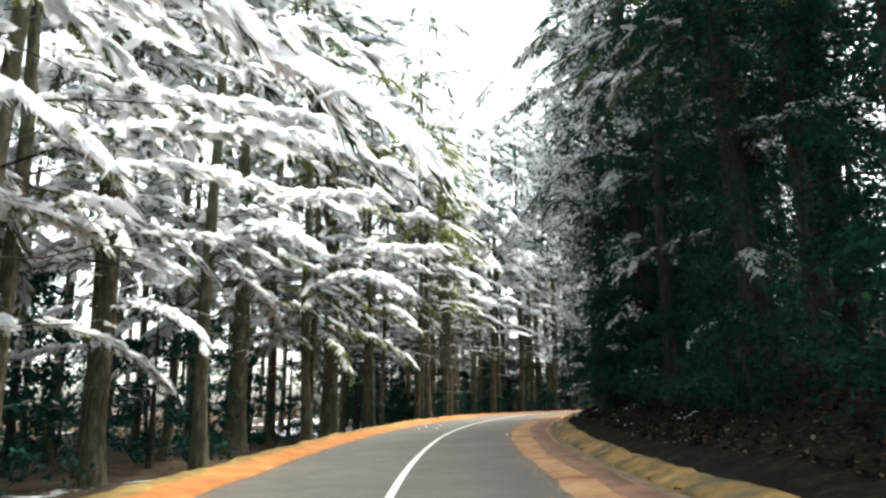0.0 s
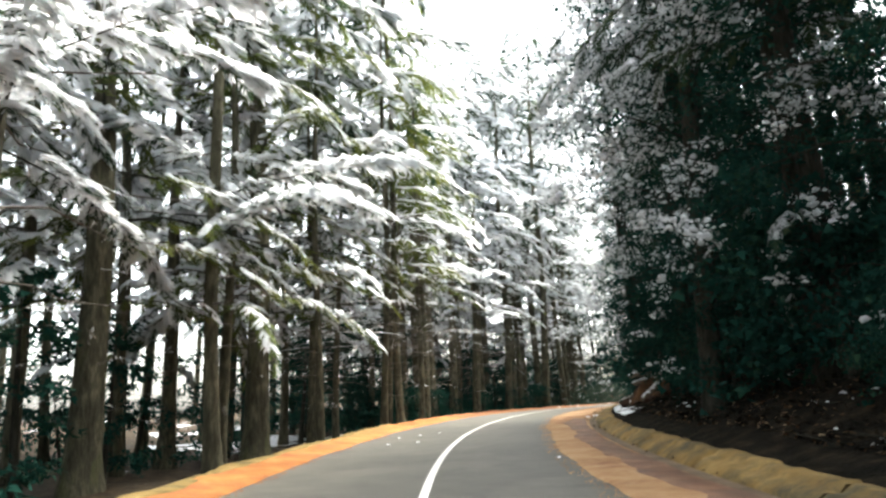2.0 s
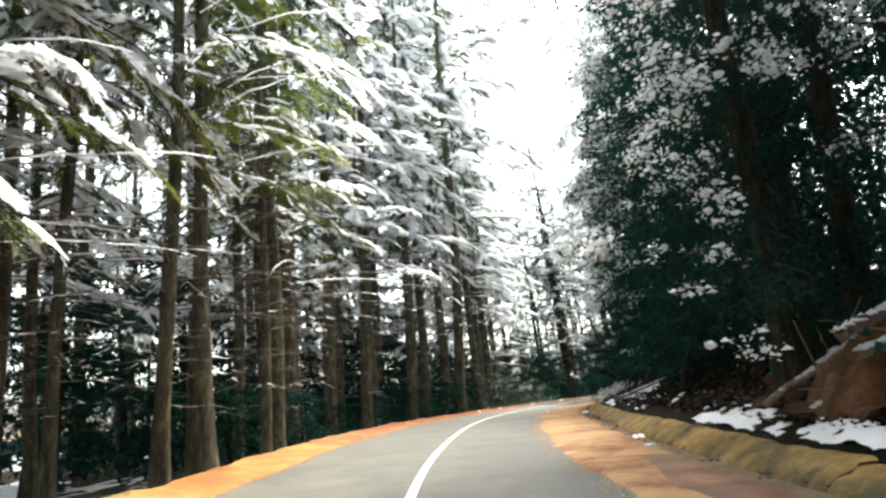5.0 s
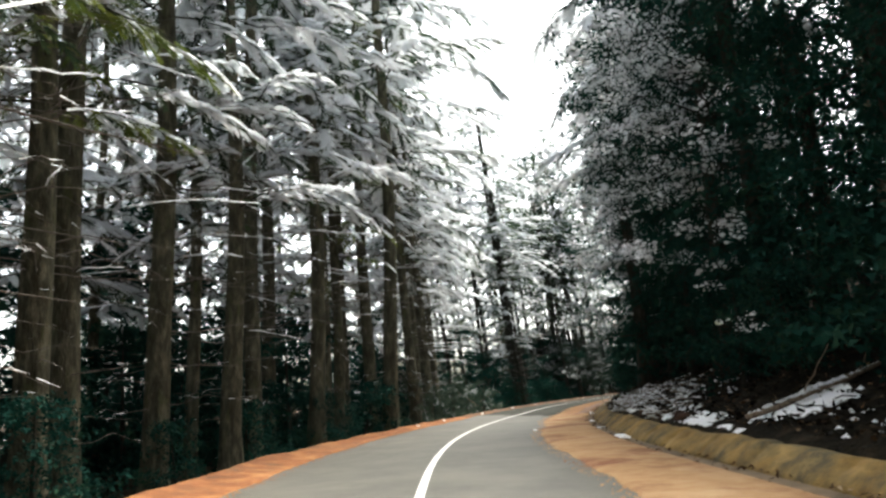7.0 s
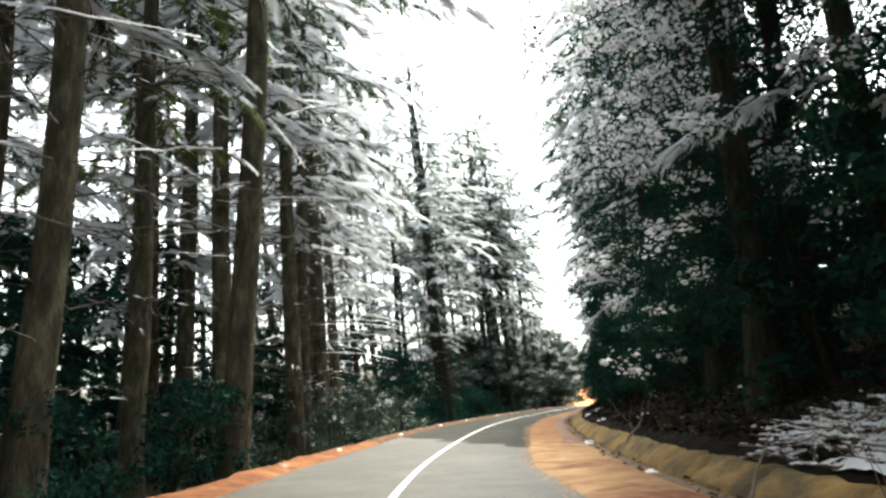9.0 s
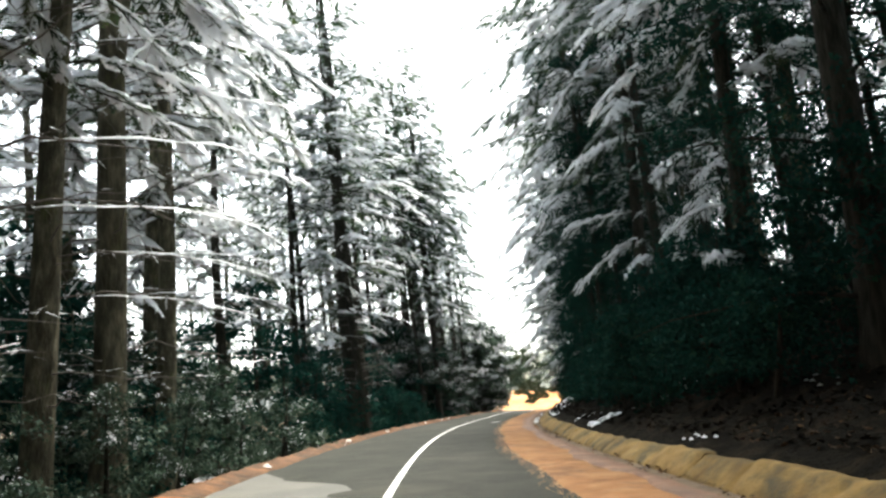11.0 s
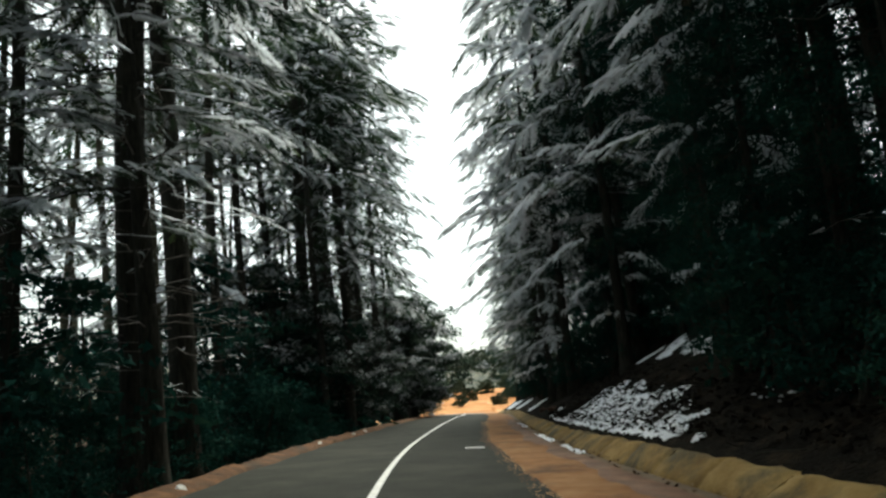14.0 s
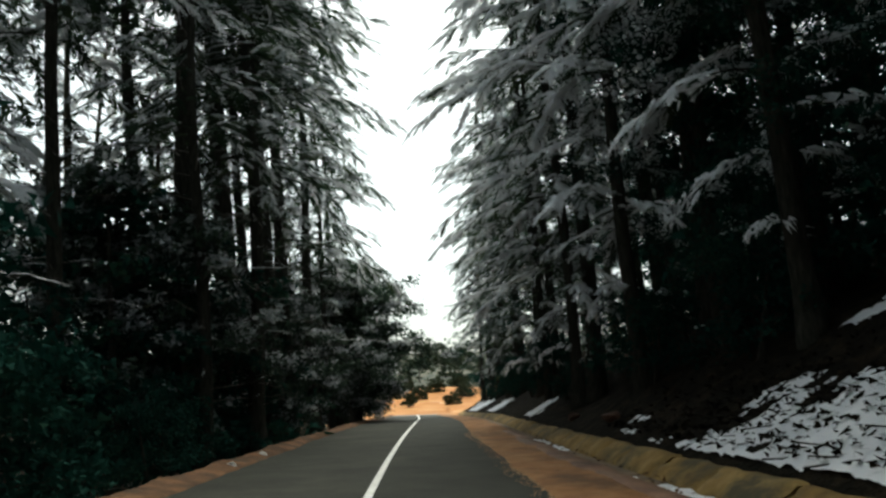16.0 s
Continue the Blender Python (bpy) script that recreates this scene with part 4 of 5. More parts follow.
def plant_forest():
    r = random.Random(9)
    # the outer side of the bend
    for k, (s, n, rad) in enumerate(FRONT):
        kind = "heavy" if s < 27 else ("green", "heavy", "green", "heavy")[k % 4] if s < 43 else ("tall", "tall", "tallg")[k % 3] if s < 50 else "tallg" if s < 62 else ("whitearm", "tallg", "whitearm", "tall")[k % 4] if s < 84 else ("whitearm", "tall")[k % 2] if s < 109 else "light" if s < 134 else "highcrown"
        var = 0 if rad < 0.21 else 1 if rad < 0.31 else 2
        plant(kind, s, -n, min(max(rad / THIN[var], 0.85), 1.22), variant=var)
    for row, gap in ((-13, 5.2), (-17, 6.5)):
        s = -8.0
        while s < 168:
            if not (97 < s < 146 and r.random() < (0.7 if s < 114 else 0.6)):
                plant("midh" if s < 100 or r.random() < 0.6 else "midl", s, row + r.uniform(-1.4, 1.4))
            s += r.uniform(0.7, 1.4) * gap
    for row, gap in ((-21, 8), (-28, 9)):
        s = -10.0
        while s < 160:
            if not 112 < s < 142:
                plant("far", s, row + r.uniform(-2, 2), r.uniform(0.9, 1.2))
            s += r.uniform(0.7, 1.4) * gap
    s = 56.0
    while s < 156:
        # past 112 the thickets' darker leaves carry the deep shade of the undergrowth
        plant("bush" if 84 < s < 112 else "thicket", s, -left_edge(s) - r.uniform(1.8, 3.2), r.uniform(0.7, 1.1))
        plant("bush" if 84 < s < 112 else "thicket", s + r.uniform(-1, 1), -left_edge(s) - r.uniform(4.0, 11.0), r.uniform(1.0, 1.6))
        s += r.uniform(2.2, 3.6) if s > 92 else r.uniform(4, 6)
    s = -12.0
    while s < 58:
        if not 46 < s < 60:
            plant("under", s, r.uniform(-15, -11.5), r.uniform(0.8, 1.2))
        s += r.uniform(3.0, 4.5)
    s = 54.0
    while s < 113:
        plant("under", s, r.uniform(-17, -12), r.uniform(1.1, 1.6))
        s += r.uniform(2.6, 4.0)
    for s in range(116, 168, 4):
        plant("under", s + r.uniform(-1, 1), r.uniform(-9.5, -7.5), r.uniform(0.9, 1.5))
    s = -12.0
    while s < 160:
        if not 48 < s < 66:
            plant("under", s, r.uniform(-19, -14) if s < 56 else r.uniform(-15, -8), r.uniform(0.7, 1.2))
            plant("under", s + 2, r.uniform(-30, -20), r.uniform(0.9, 1.4))
        s += r.uniform(3.4, 5.0) if s < 100 else r.uniform(2.6, 4.0)
    for s, n, q in ((172, -4.4, 1.35), (165, -7.5, 0.75), (181, -6.5, 1.0), (186, -7.4, 0.95), (196, -7.6, 0.9), (157, -8.5, 0.8), (148, -9.6, 0.9)):
        plant("dome", s, n, q)
    for s in (166, 170, 174, 179, 184, 189):
        plant("midl", s, r.uniform(-9.5, -7.5), 0.8)
        plant("backoak", s + 2, r.uniform(-16, -11), 0.75)
    s = 10.0
    while s < 104:
        plant("far", s, r.uniform(-40, -34), r.uniform(0.9, 1.2))
        s += r.uniform(4.5, 7)
    s = 64.0
    while s < 104:
        plant("under", s, r.uniform(-15, -11.5), r.uniform(1.1, 1.5))
        plant("backoak", s + 1.5, r.uniform(-24, -18), 0.8)
        s += r.uniform(2.8, 4.2)
    # the bank
    s = 4.0
    while s < 205:
        pool = (("oak",) if s < 16 else ("oak", "long", "oak") if s < 40 else ("oak", "snowoak", "oak") if s < 62 else ("oak", "snowoak", "oak") if s < 72
                else ("snowoak", "snowoak", "oak", "snowoak") if s < 86 else ("oak", "long", "oak") if s < 109 else ("oak", "snowoak") if s < 146 else ("long", "long", "oak", "rimed"))
        kind = r.choice(pool)
        if 119 < s < 127:
            kind = "plume"
        if kind in ("long", "plume"):
            n = r.uniform(7.8, 9.2) if s < 118 else r.uniform(9.6, 10.4) if s < 131 else r.uniform(6.6, 7.4) if s < 162 else r.uniform(7.4, 8.4)
        else:
            n = r.uniform(7.6, 9.2) if s < 86 else r.uniform(9.6, 10.6) if s < 119 else r.uniform(10.8, 11.8) if s < 140 else r.uniform(8.8, 9.4) if s < 146 else r.uniform(7.2, 8.2)
        plant(kind, s, n, 0.58 if kind == "oak" and 90 < s < 110 else 1.0)
        s += r.uniform(3.2, 4.6)
    for row, gap in ((11.5, 4.8), (16.0, 5.8), (22, 7.5), (28, 9.0)):
        s = -4.0
        while s < 203:
            if row < 14 or (row < 26 or s > 50) and not 94 < s < (107 if row < 26 else 116):
                plant(r.choice(("backoak", "backoak", "midl")), s, row + r.uniform(-1.3, 1.3))
            s += r.uniform(0.7, 1.4) * gap
    for s in (15, 20, 25, 30, 36, 42, 50, 55, 60, 65, 71, 115, 128, 133, 138, 143, 148):
        plant("oak", s + r.uniform(-1, 1), r.uniform(11, 12.5))
    for s in range(52, 82, 6):
        plant("backoak", s + r.uniform(-2, 2), r.uniform(-19, -13), r.uniform(0.8, 1.1))
    s = 5.0
    while s < 121:
        plant("thicket", s, r.uniform(6.6, 8.0) if s < 42 or 53 < s < 66 or s > 92 else r.uniform(8.2, 9.4), r.uniform(0.8, 1.25))
        s += r.uniform(1.8, 2.8) if s < 45 else r.uniform(2.5, 4.5)
    for s in (182, 188, 194, 200, 205, 136.5, 141, 146, 151, 157, 163, 168, 171, 174, 177):
        plant("thicket", s, r.uniform(6.8, 8.2), r.uniform(0.7, 1.1))
    s = 93.0
    while s < 115:
        plant("thicket", s, r.uniform(6.3, 7.0), r.uniform(0.6, 0.85))
        s += r.uniform(1.4, 2.2)
    for k in range(24):
        plant("thicket", r.uniform(90, 114), r.uniform(7.4, 9.6), r.uniform(0.8, 1.1))
    for k in range(13):
        plant("under", 121 + 2.1 * k, r.uniform(10.7, 11.4), r.uniform(0.75, 1.05))
    for k in range(7):
        plant("oak", 110 + 2.0 * k, r.uniform(7.3, 8.2), r.uniform(0.40, 0.5))
    for k in range(9):
        plant("under", 68 + 2.2 * k + r.uniform(-0.5, 0.5), r.uniform(7.4, 8.2), r.uniform(0.8, 1.1))
    for k in range(9):
        plant("under", 50 + 2.0 * k, r.uniform(8.6, 9.6), r.uniform(0.9, 1.2))
    for k in range(6):
        plant("under", 27 + 2.3 * k, r.uniform(7.4, 8.4), r.uniform(0.8, 1.1))
    for k in range(22):
        plant("under", r.uniform(124, 168), r.uniform(11, 21), r.uniform(1.0, 1.7))
    for s in range(118, 176, 5):
        plant("backoak", s + r.uniform(-2, 2), r.uniform(33, 38), r.uniform(0.9, 1.2))
    # crowns that lean out over the road
    # the highcrowns at 115 and 124 are added, above view, to shade the road
    for kind, s, n, q, var in (("long", 16.5, 8.2, 1.15, 0), ("oak", 17.5, 10.8, 1.0, 2), ("oak", 20.5, 9.6, 1.0, 1), ("oak", 24, 10.8, 1.1, 0), ("snowoak", 27, 7.6, 1.2, 0), ("snowoak", 30.5, 6.5, 1.2, 1), ("snowoak", 35, 6.9, 1.2, 0), ("snowoak", 37.5, 7.9, 1.4, 1), ("snowoak", 45.5, 6.6, 1.3, 0), ("snowoak", 66, 8.4, 1.15, 0), ("snowoak", 71, 8.6, 1.15, 1), ("plume", 75.6, 8.4, 0.95, 0), ("snowoak", 77.5, 6.7, 1.25, 0), ("snowoak", 83, 7.7, 1.25, 1), ("highcrown", 115, 8.4, 1.1, 0), ("highcrown", 124, 8.6, 1.1, 0), ("oak", 91.5, 8.4, 1.3, 0), ("plume", 97.5, 8.8, 1.1, 1), ("oak", 116.7, 8.6, 1.1, 0), ("plume", 106.3, 9.1, 1.0, 1), ("plume", 155.8, 6.8, 0.9, 1), ("plume", 135, 8.6, 1.0, 1), ("plume", 141.5, 7.2, 1.05, 0), ("plume", 148, 6.6, 1.05, 1), ("lofty", 145.5, -6.4, 1.0, 0), ("lofty", 151, -6.0, 1.05, 1), ("lofty", 157, -5.8, 1.0, 0), ("lofty", 163.5, -5.8, 1.0, 1), ("lofty", 169, -5.6, 0.95, 0), ("lofty", 174, -6.0, 0.85, 1),
                             ("rimed", 97, 13, 1.3, 0), ("plume", 101.5, 12.0, 1.1, 0), ("plume", 110.5, 12.2, 1.1, 1), ("oak", 112.5, 12.6, 1.15, 1), ("plume", 119.5, 12.4, 1.1, 0), ("plume", 125, 11.4, 1.1, 0), ("plume", 130.5, 12.2, 1.1, 1), ("oak", 136.5, 9.4, 1.1, 0), ("oak", 141.5, 9.2, 1.15, 2), ("oak", 146, 9.6, 1.1, 1), ("midl", 139, -13, 1.0, 0), ("midl", 145, -14, 1.0, 1)):
        plant(kind, s, n, q, variant=var)
    # scrub in the open field beyond
    for s, n, q in ((262, -1.5, 1.0), (266, 7.5, 0.95), (258, -8, 0.75), (285, 1, 1.2), (292, 12, 1.2), (300, -5, 1.3), (318, 6, 1.5), (330, -3, 1.6), (345, 14, 1.6)):
        plant("fieldbush", s, n, q)
    for k in range(70):
        plant("scrub", r.uniform(350, 560), r.uniform(-70, 70), r.uniform(1.0, 2.4))


plant_forest()
for kind, pool in KINDS.items():
    for k, spare in enumerate(pool):
        if (kind, k) not in USED:
            for o in (*spare.children_recursive, spare):
                bpy.data.objects.remove(o)


# ---- snow, leaves and loose things ----
def snow_patch(s0, s1, n0, n1, cover, seed, cell=0.085, thick=0.05, label="patch of old snow with dark leaves on the bank"):
    """A ragged sheet of snow lying on the ground, thicker in its middle."""
    ss, ns = np.arange(s0, s1, cell * 1.4), np.arange(n0, n1, cell)
    depth = {}
    for i, s in enumerate(ss):
        for j, n in enumerate(ns):
            a, b = (s - s0) / (s1 - s0), (n - n0) / (n1 - n0)
            edge = min(a, 1 - a, b + 0.2, 1 - b) * 4
            q = noise.fractal((s * 0.8, n * 0.9, seed * 3.3), 0.7, 2.1, 5) * 1.25 + 0.5 * noise.noise((s * 3.7, n * 4.3, seed * 1.7)) + cover + min(edge * 0.7, 1) * 1.3 - 1.3
            q -= 0.9 * max(noise.noise((s * 2.3, n * 3.1, seed)) - 0.1, 0) + 1.5 * max(noise.noise((s * 5, n * 6.5, seed)) - 0.32, 0) + 2.2 * max(noise.noise((s * 8, n * 9.5, seed)) - 0.38 - 0.35 * noise.noise((s * 0.9, n * 1.3, seed + 9)), 0)
            depth[i, j] = q
    v, f, idx = [], [], {}
    for (i, j), q in depth.items():
        p = at(ss[i] + noise.noise((i * 0.9, j * 0.9, seed)) * 0.05, ns[j])
        p.z += min(max(q, -0.25), 0.5) * thick * 2 + 0.03 * noise.noise((ss[i] * 3, ns[j] * 3, seed)) + 0.02
        idx[i, j] = len(v)
        v.append(p)
    for i in range(len(ss) - 1):
        for j in range(len(ns) - 1):
            c = [(i, j), (i + 1, j), (i + 1, j + 1), (i, j + 1)]
            if max(depth[k] for k in c) > 0:
                f.append(tuple(idx[k] for k in c))
    used = sorted({k for q in f for k in q})
    ren = {k: i for i, k in enumerate(used)}
    me = mesh_from("snow_patch", [v[k] for k in used], [tuple(ren[k] for k in q) for q in f], M_SNOW, True)
    return solo("snow_patch", me, label, "snow")


for k, (s0, s1, n0, n1, c) in enumerate(((102.6, 106, 5.4, 6.5, 0.08), (117.5, 125, 5.4, 6.5, 0.5), (122, 134.5, 5.4, 7.6, 1.12), (122, 137, 8.8, 10.4, 0.08), (136, 140, 5.5, 6.4, 0.15), (152.5, 157, 5.5, 6.9, 0.6), (172, 180, 5.5, 7.5, 0.7), (188, 200, 5.5, 8, 0.6),
                                         (38, 43.5, 5.25, 6.1, 0.75), (43, 49, 5.3, 6.3, 0.6), (47, 52, 9.6, 10.5, 0.55), (59.0, 61.2, 5.35, 7.2, 0.6), (61, 65, 5.4, 6.0, 0.4), (64.5, 68.5, 5.4, 6.3, 0.3), (70.5, 73.5, 5.4, 6.4, 0.4))):
    snow_patch(s0, s1, n0, n1, c, k + 1, 0.055 if 100 < s0 < 125 else 0.085)
for k, (s0, s1, n0, n1, c) in enumerate(((46, 60, -20, -11.5, 0.3), (58, 76, -32, -22, 0.6), (104, 111, -9.5, -6.5, 0.5), (112, 122, -9, -6, 0.35), (150, 158, -6.2, -4.8, 0.4))):
    snow_patch(s0, s1, n0, n1, c, k + 31, 0.3, 0.05, "thin old snow lying between the trunks")
for k, (s0, s1, n0, n1, c) in enumerate(((43.6, 44.8, 4.42, 4.75, 0.9), (48.5, 49.6, 4.3, 4.75, 0.6), (66.2, 67.6, 4.4, 4.75, 0.9), (71.6, 72.5, 4.4, 4.72, 0.8), (77, 78, 4.4, 4.72, 0.8), (86, 88, 4.3, 4.75, 0.6),
                                         (121, 127, 4.35, 4.74, 0.55), (127.5, 134, 4.35, 4.74, 0.6), (138, 146, 4.3, 4.74, 0.5))):
    snow_patch(s0, s1, n0, n1, c, k + 51, 0.07, 0.05, "strip of melting snow lying in the gutter")


def fallen_leaves():
    """Dry leaves scattered over the bank and its snow."""
    rng = np.random.default_rng(4)
    r = random.Random(4)
    # the second set of leaves takes the litter colour darkened for shade
    for name, m, count, n1 in (("fallen_leaves", M_LEAF, 5200, 9.5), ("dark_leaf_litter", M_SHADED_LITTER, 11000, 8.6)):
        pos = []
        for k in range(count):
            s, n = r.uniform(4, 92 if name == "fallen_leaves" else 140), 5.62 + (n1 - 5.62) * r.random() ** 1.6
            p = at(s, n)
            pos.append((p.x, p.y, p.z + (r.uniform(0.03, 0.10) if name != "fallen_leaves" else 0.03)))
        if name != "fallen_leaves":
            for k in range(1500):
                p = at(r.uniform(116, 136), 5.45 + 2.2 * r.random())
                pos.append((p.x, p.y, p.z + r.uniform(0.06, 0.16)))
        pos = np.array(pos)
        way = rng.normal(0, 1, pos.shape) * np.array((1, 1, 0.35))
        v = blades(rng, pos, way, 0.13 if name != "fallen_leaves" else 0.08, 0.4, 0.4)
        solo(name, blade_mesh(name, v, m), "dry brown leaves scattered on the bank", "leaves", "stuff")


fallen_leaves()


def gutter_litter():
    rng, r = np.random.default_rng(8), random.Random(8)
    pos = []
    for k in range(2600):
        s = r.uniform(6, 150)
        p = at(s, 4.75 - 0.55 * r.random() ** 2, 0.0)
        pos.append((p.x, p.y, p.z + r.uniform(0.0, 0.05)))
    pos = np.array(pos)
    v = blades(rng, pos, rng.normal(0, 1, pos.shape) * np.array((1, 1, 0.25)), 0.10, 0.3, 0.4)
    solo("gutter_leaves", blade_mesh("gutter_leaves", v, M_LEAF), "dry leaves and twigs washed into the gutter", "leaves", "stuff")


gutter_litter()


def loose_soil():
    """Crumbs of soil and grit strewn over both edges of the asphalt."""
    rng, r = np.random.default_rng(12), random.Random(12)
    for name, m, side, count in (("loose_sand", M_SAND, 1, 5200), ("loose_dirt", M_ORANGE, -1, 2600)):
        pos = []
        for k in range(count):
            s = r.uniform(4, 150) if side > 0 else r.uniform(6, 92)
            edge = 2.64 + jag(s, 0.22, 0.2, 11) if side > 0 else strip_in(s) + 0.04
            p = at(s, edge - 0.32 * r.random() ** 2.6 if side > 0 else edge + 0.26 * r.random() ** 2.6, 0.014)
            pos.append((p.x, p.y, p.z))
        solo(name, blade_mesh(name, np.zeros((0, 3)), m, lumps(rng, np.array(pos), 0.019)), "loose sandy crumbs strewn over the asphalt's edge", "gravel", "stuff")


loose_soil()


def bank_debris():
    """Twigs and crumbs of old snow caught in the litter of the bank."""
    rng, r = np.random.default_rng(31), random.Random(31)
    v, f, snow = [], [], []
    for s0, s1, sticks, bits in ((14, 40, 150, 60), (52, 82, 170, 120), (84, 119, 110, 90), (119, 136, 60, 70)):
        for k in range(sticks):
            c = np.array(at(r.uniform(s0, s1), 5.5 + 2.4 * r.random() ** 1.5)) + (0, 0, 0.05)
            az, half = r.uniform(0, 6.28), r.uniform(0.12, 0.5)
            d = np.array((math.cos(az), math.sin(az), r.uniform(-0.15, 0.3))) * half
            tv, tf = tube([c - d, c + d * 0.1 + rng.normal(0, 0.03, 3), c + d], [0.014, 0.012, 0.005], 3, len(v), False)
            v += tv
            f += tf
        for k in range(bits):
            # crumbs lie in small groups
            if k % 6 == 0:
                g = (r.uniform(s0, s1), 5.5 + 2.6 * r.random() ** 1.4)
            p = at(g[0] + r.gauss(0, 0.35), max(g[1] + r.gauss(0, 0.12), 5.45))
            snow.append((p.x, p.y, p.z + 0.03))
    solo("bank_twigs", mesh_from("bank_twigs", v, f, M_BARKD), "dark dead twigs lying in the leaf litter of the bank", "twigs", "stuff")
    solo("snow_crumbs", blade_mesh("snow_crumbs", np.zeros((0, 3)), M_SNOW, lumps(rng, np.array(snow), 0.06)), "crumbs of old snow caught in the leaf litter", "snow", "stuff")


bank_debris()


def stick(rng, a, b, r0, sides=6, bend=0.08):
    a, b = np.array(a), np.array(b)
    us = np.linspace(0, 1, 6)
    p = a[None] * (1 - us[:, None]) + b[None] * us[:, None]
    p[1:-1] += rng.normal(0, bend * np.linalg.norm(b - a) * 0.3, (4, 3))
    return tube(p, r0 * np.array([1, 0.95, 0.85, 0.75, 0.6, 0.4]), sides)


def brush_pile(s, n, length, count, seed, label):
    """Heap of cut branches with snow on the upper ones."""
    rng = np.random.default_rng(seed)
    pile = thing("brush_pile", label, "brush pile")
    tops = []
    for k in range(count):
        q, m = s + rng.uniform(-length, length) / 2, n + rng.normal(0, 0.42)
        c = np.array(at(q, max(m, 5.4))) + (0, 0, rng.uniform(0.03, 0.42) * (1 - abs(q - s) / length))
        az, ln = rng.uniform(0, 6.28), rng.uniform(0.4, 1.25)
        d = np.array((math.cos(az), math.sin(az), rng.normal(0, 0.16))) * ln / 2
        v, f = stick(rng, c - d, c + d, rng.uniform(0.006, 0.017), 5)
        part("stick", mesh_from("stick", v, f, M_WOOD, True), pile)
        for u in rng.uniform(-0.95, 0.95, 16):
            tops.append(c + d * u + (0, 0, 0.03))
    tops = np.array(tops)
    clump("snow", blade_mesh("snow", blades(rng, tops, rng.normal(0, 1, tops.shape) * (1, 1, 0.2), 0.13, 0.16), M_FROST, lumps(rng, tops[::2], 0.035)), pile, "snow lying on the cut branches")


brush_pile(72.7, 5.9, 3.4, 110, 3, "heap of cut branches under snow beside the wall")
brush_pile(67.3, 5.8, 2.8, 36, 5, "low heap of snowy branches above the wall")


def log_thing(name, s0, n0, u0, s1, n1, u1, r0, label, seed, snow=True):
    rng = np.random.default_rng(seed)
    log = thing(name, label, "log")
    a, b = np.array(at(s0, n0)) + (0, 0, u0), np.array(at(s1, n1)) + (0, 0, u1)
    v, f = stick(rng, a, b, r0, 9, 0.03)
    part("stem", mesh_from("stem", v, f, M_WOOD, True), log)
    for k in range(4):
        u = rng.uniform(0.3, 0.95)
        c = a + (b - a) * u
        d = rng.normal(0, 1, 3)
        d[2] = abs(d[2])
        v, f = stick(rng, c, c + d / np.linalg.norm(d) * rng.uniform(0.5, 1.1), r0 * 0.3, 5)
        part("branch_stub", mesh_from("branch_stub", v, f, M_WOOD, True), log)
    if snow:
        us = rng.uniform(0.02, 0.98, 110)
        pos = a + (b - a) * us[:, None] + np.stack([rng.normal(0, r0 * 0.4, 110), rng.normal(0, r0 * 0.4, 110), np.full(110, r0 * 0.85)], 1)
        clump("snow", blade_mesh("snow", np.zeros((0, 3)), M_FROST, lumps(rng, pos, r0 * 1.15)), log, "snow along the top of the log")


def earth_mound(s, n, long, wide, high, seed):
    """Rough heap of red earth with clods, broken down at its foot."""
    v, f, m = [], [], 26
    for i in range(m):
        for j in range(m):
            a, b = 2 * i / (m - 1) - 1, 2 * j / (m - 1) - 1
            p = at(s + a * long, n + b * wide)
            q = max(1 - a * a - b * b, 0)
            k = noise.fractal((a * 2.6 + seed, b * 2.6, 0.3), 0.6, 2.1, 5)
            p.z += high * q ** 0.6 * (0.85 + 0.5 * k) - 0.06 + 0.05 * k
            v.append(p)
    for i in range(m - 1):
        for j in range(m - 1):
            f.append((i * m + j, (i + 1) * m + j, (i + 1) * m + j + 1, i * m + j + 1))
    solo("earth_mound", mesh_from("earth_mound", v, f, M_LEAFSOIL, True), "heap of red-brown earth dug out above the wall", "earth")


earth_mound(43.1, 7.5, 1.9, 1.7, 1.15, 2)
for k, (s0, n0, u0, s1, n1, u1, r0) in enumerate(((42.3, 5.9, 1.15, 41.6, 8.0, 1.3, 0.085), (42.0, 6.0, 0.85, 41.7, 7.3, 0.8, 0.07), (41.4, 6.2, 0.12, 41.3, 7.4, 0.75, 0.08), (45.4, 6.0, 0.12, 43.6, 7.4, 0.95, 0.07), (43.4, 5.9, 0.10, 42.2, 7.0, 0.8, 0.06))):
    log_thing("fallen_log", s0, n0, u0, s1, n1, u1, r0, "brown fallen log with snow lying on the earth heap", k + 1)
log_thing("fallen_log", 60.6, 5.6, 0.15, 59.8, 8.2, 0.15, 0.05, "brown fallen log with snow lying on the bank", 9)
log_thing("dead_branch", 69.8, 4.45, 0.02, 71.4, 5.5, 0.2, 0.02, "dead branch leaning against the low wall", 4, False)
log_thing("dead_branch", 72.8, 4.5, 0.02, 74.6, 5.6, 0.2, 0.024, "dead branch leaning against the low wall", 5, False)
log_thing("dead_branch", 81.5, 4.6, 0.05, 83.5, 5.6, 0.25, 0.03, "dead branch leaning against the low wall", 6, False)
log_thing("leaning_pole", 107.6, -4.9, 0.0, 110.5, -9.5, 3.1, 0.06, "thin dead pole leaning among the trees", 7, False)
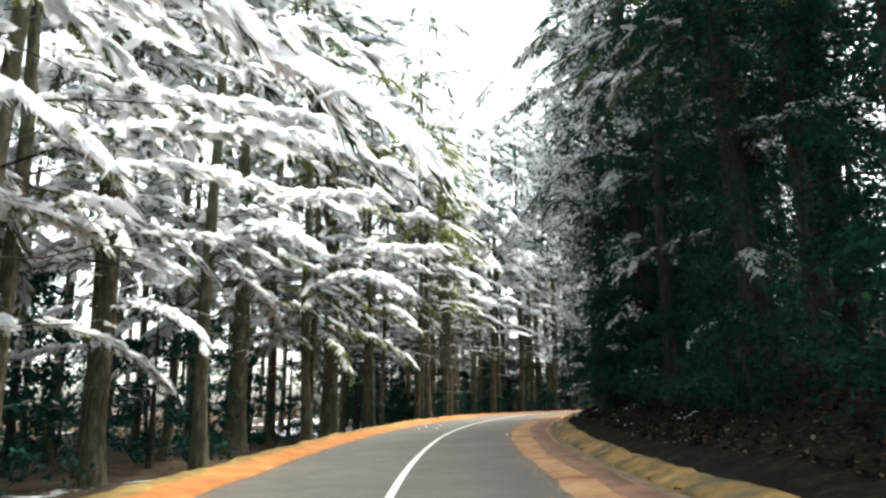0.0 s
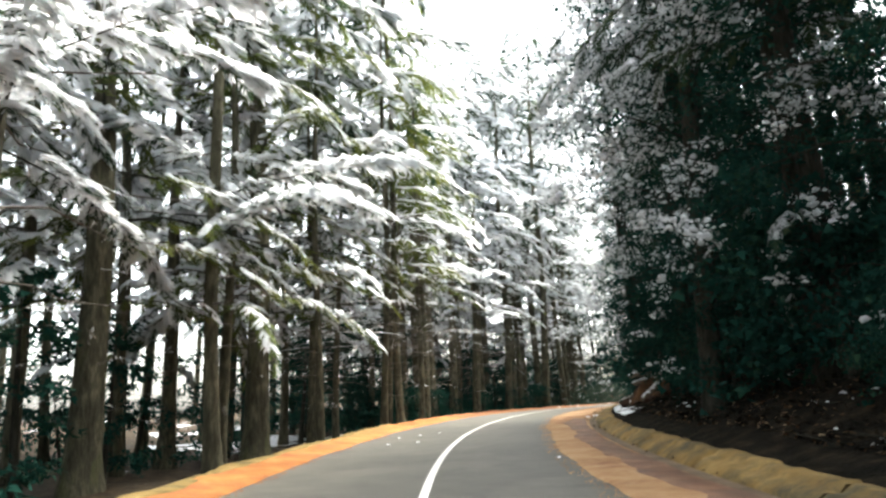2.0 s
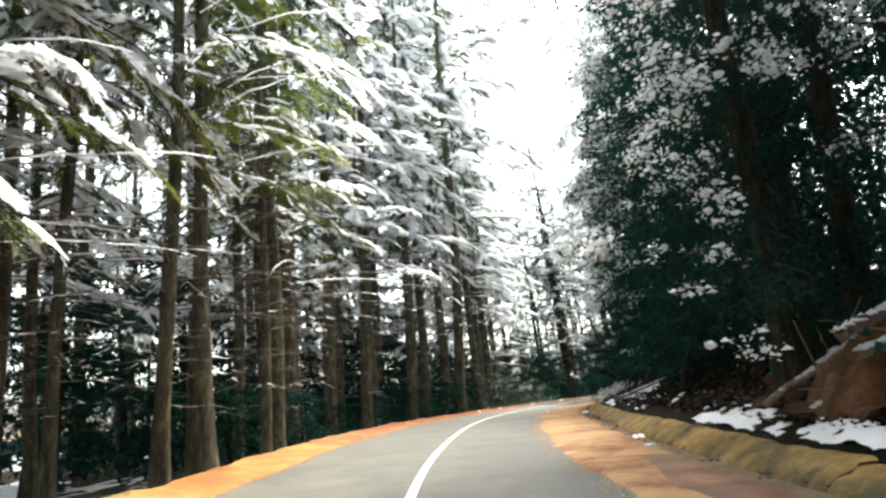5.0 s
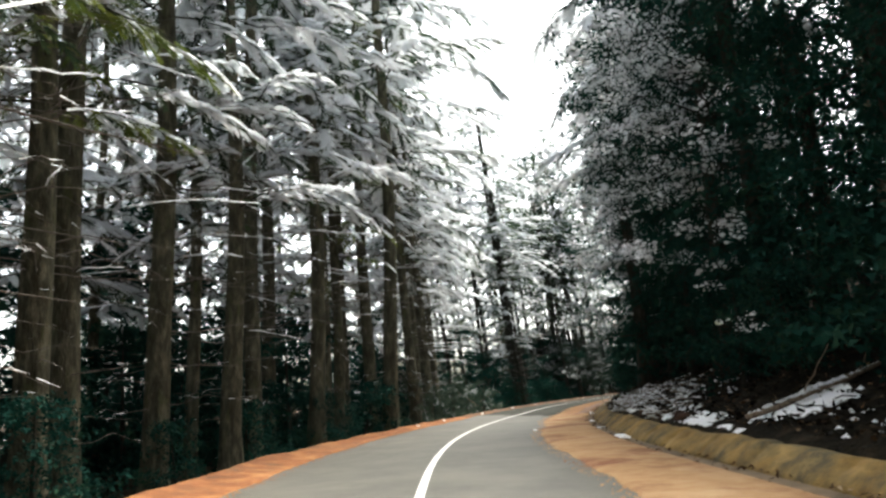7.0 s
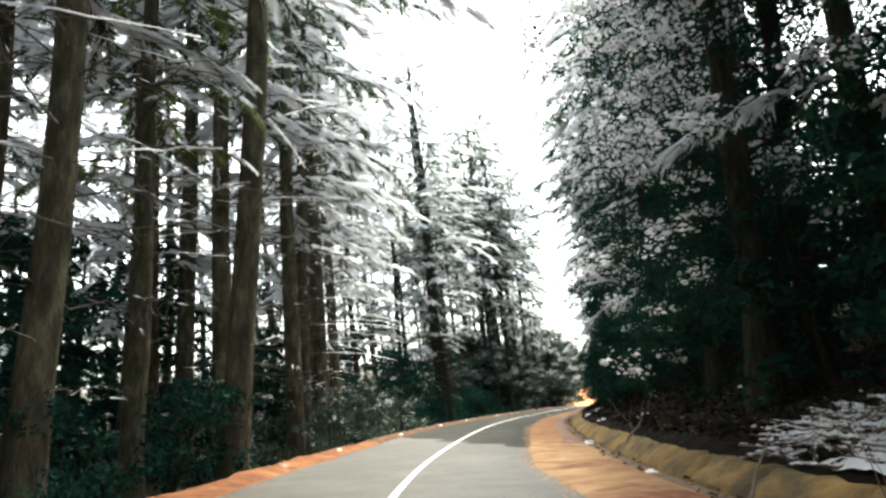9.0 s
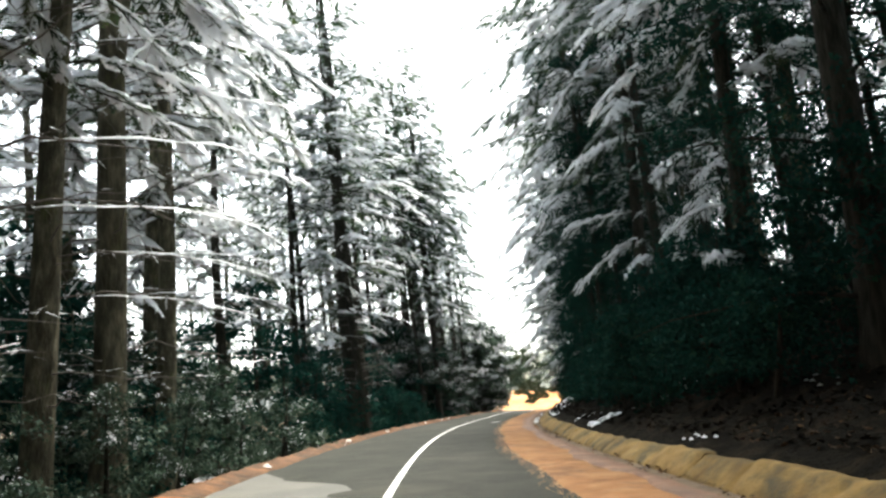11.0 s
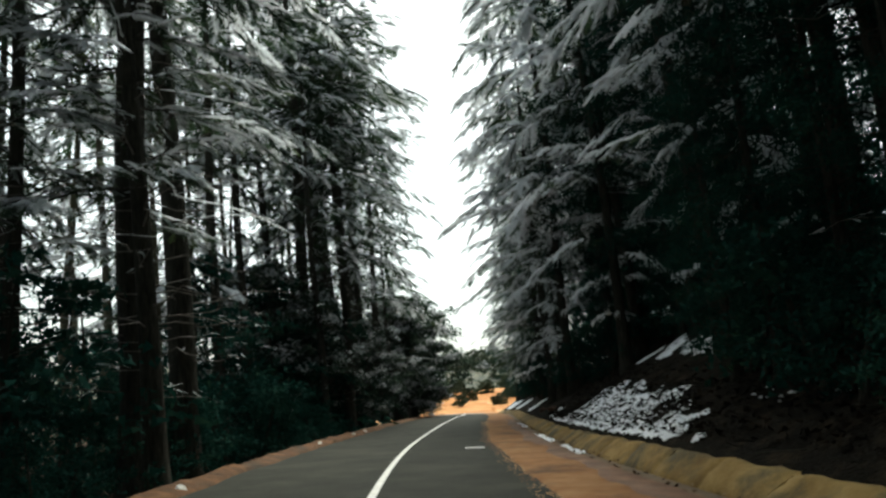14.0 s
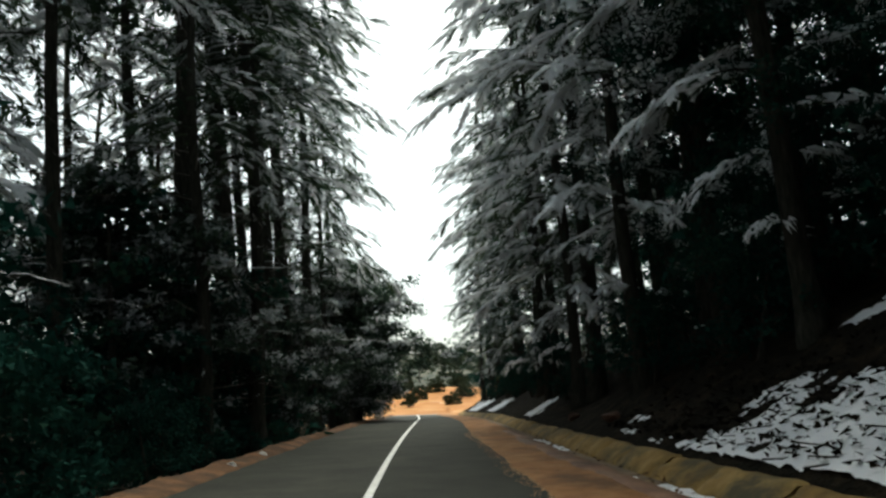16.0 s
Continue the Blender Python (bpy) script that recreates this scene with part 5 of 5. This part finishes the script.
log_thing("leaning_pole", 108.2, -8.2, 0.6, 112.0, -6.0, 2.2, 0.045, "thin dead pole leaning among the trees", 8, False)


def rock(s, n, size, seed, material, name, label, squash=0.7, up=0.0):
    bm = bmesh.new()
    bmesh.ops.create_icosphere(bm, subdivisions=2, radius=size)
    for q in bm.verts:
        w = q.co / size
        k = 1 + 0.5 * noise.noise(w * 1.1 + Vector((seed * 7.1, 0, 0))) + 0.22 * noise.noise(w * 2.9 + Vector((0, seed * 3.3, 0)))
        q.co = Vector((q.co.x * k * 1.25, q.co.y * k * 0.9, q.co.z * k * squash))
    me = bpy.data.meshes.new(name)
    bm.to_mesh(me)
    bm.free()
    me.materials.append(material)
    ob = solo(name, me, label, "stone", "", "stones by the road")
    p = at(s, n)
    ob.matrix_basis = pose(p.x, p.y, p.z + size * squash * 0.45 + up, 0, 0, seed * 77)
    return ob


for k, (s, n, q) in enumerate(((41.2, 6.5, 0.26), (41.0, 7.4, 0.4), (42.2, 6.1, 0.26), (43.6, 6.0, 0.32), (45.0, 6.6, 0.4), (45.8, 6.2, 0.26), (46.6, 7.0, 0.36), (41.6, 8.6, 0.4), (66.5, 5.6, 0.18), (65.4, 5.7, 0.15), (64.3, 5.6, 0.2), (68.6, 5.5, 0.16), (140.5, 5.9, 0.25), (145, 5.8, 0.22))):
    rock(s, n, q, k + 1, M_ROCK, "rock", "brown weathered rock lying on the bank", 0.6, -0.1 * q)
for k, s in enumerate((81.5, 87.0, 97.5, 108.6, 118, 131, 138, 141)):
    rock(s, -left_edge(s) + 0.25, 0.10, k + 21, M_STONE, "marker_stone", "small white painted stone marking the road's edge", 1.25, 0.10)
for k, (s, n, q) in enumerate(((36.3, -2.2, 0.05), (37.4, -1.7, 0.045), (38.6, -1.2, 0.04), (33.5, -2.0, 0.05), (33.9, -1.2, 0.04), (80.9, 3.2, 0.06), (46.3, 4.1, 0.09), (27.6, 2.4, 0.04), (72.3, 2.4, 0.05))):
    rock(s, n, q, k + 41, M_SNOW, "snow_crumb", "small lump of snow dropped on the road", 0.45, 0.06)

# worn dash of white paint in the lane
dash = mesh_from("paint_dash", [at(125.85 + a, n, 0.031) for a, n in ((0, 1.7), (0, 2.3), (0.5, 2.28), (0.5, 1.75))], [(0, 1, 2, 3)], M_PAINT)
solo("paint_dash", dash, "short worn dash of white paint in the lane", "road marking", "structure")
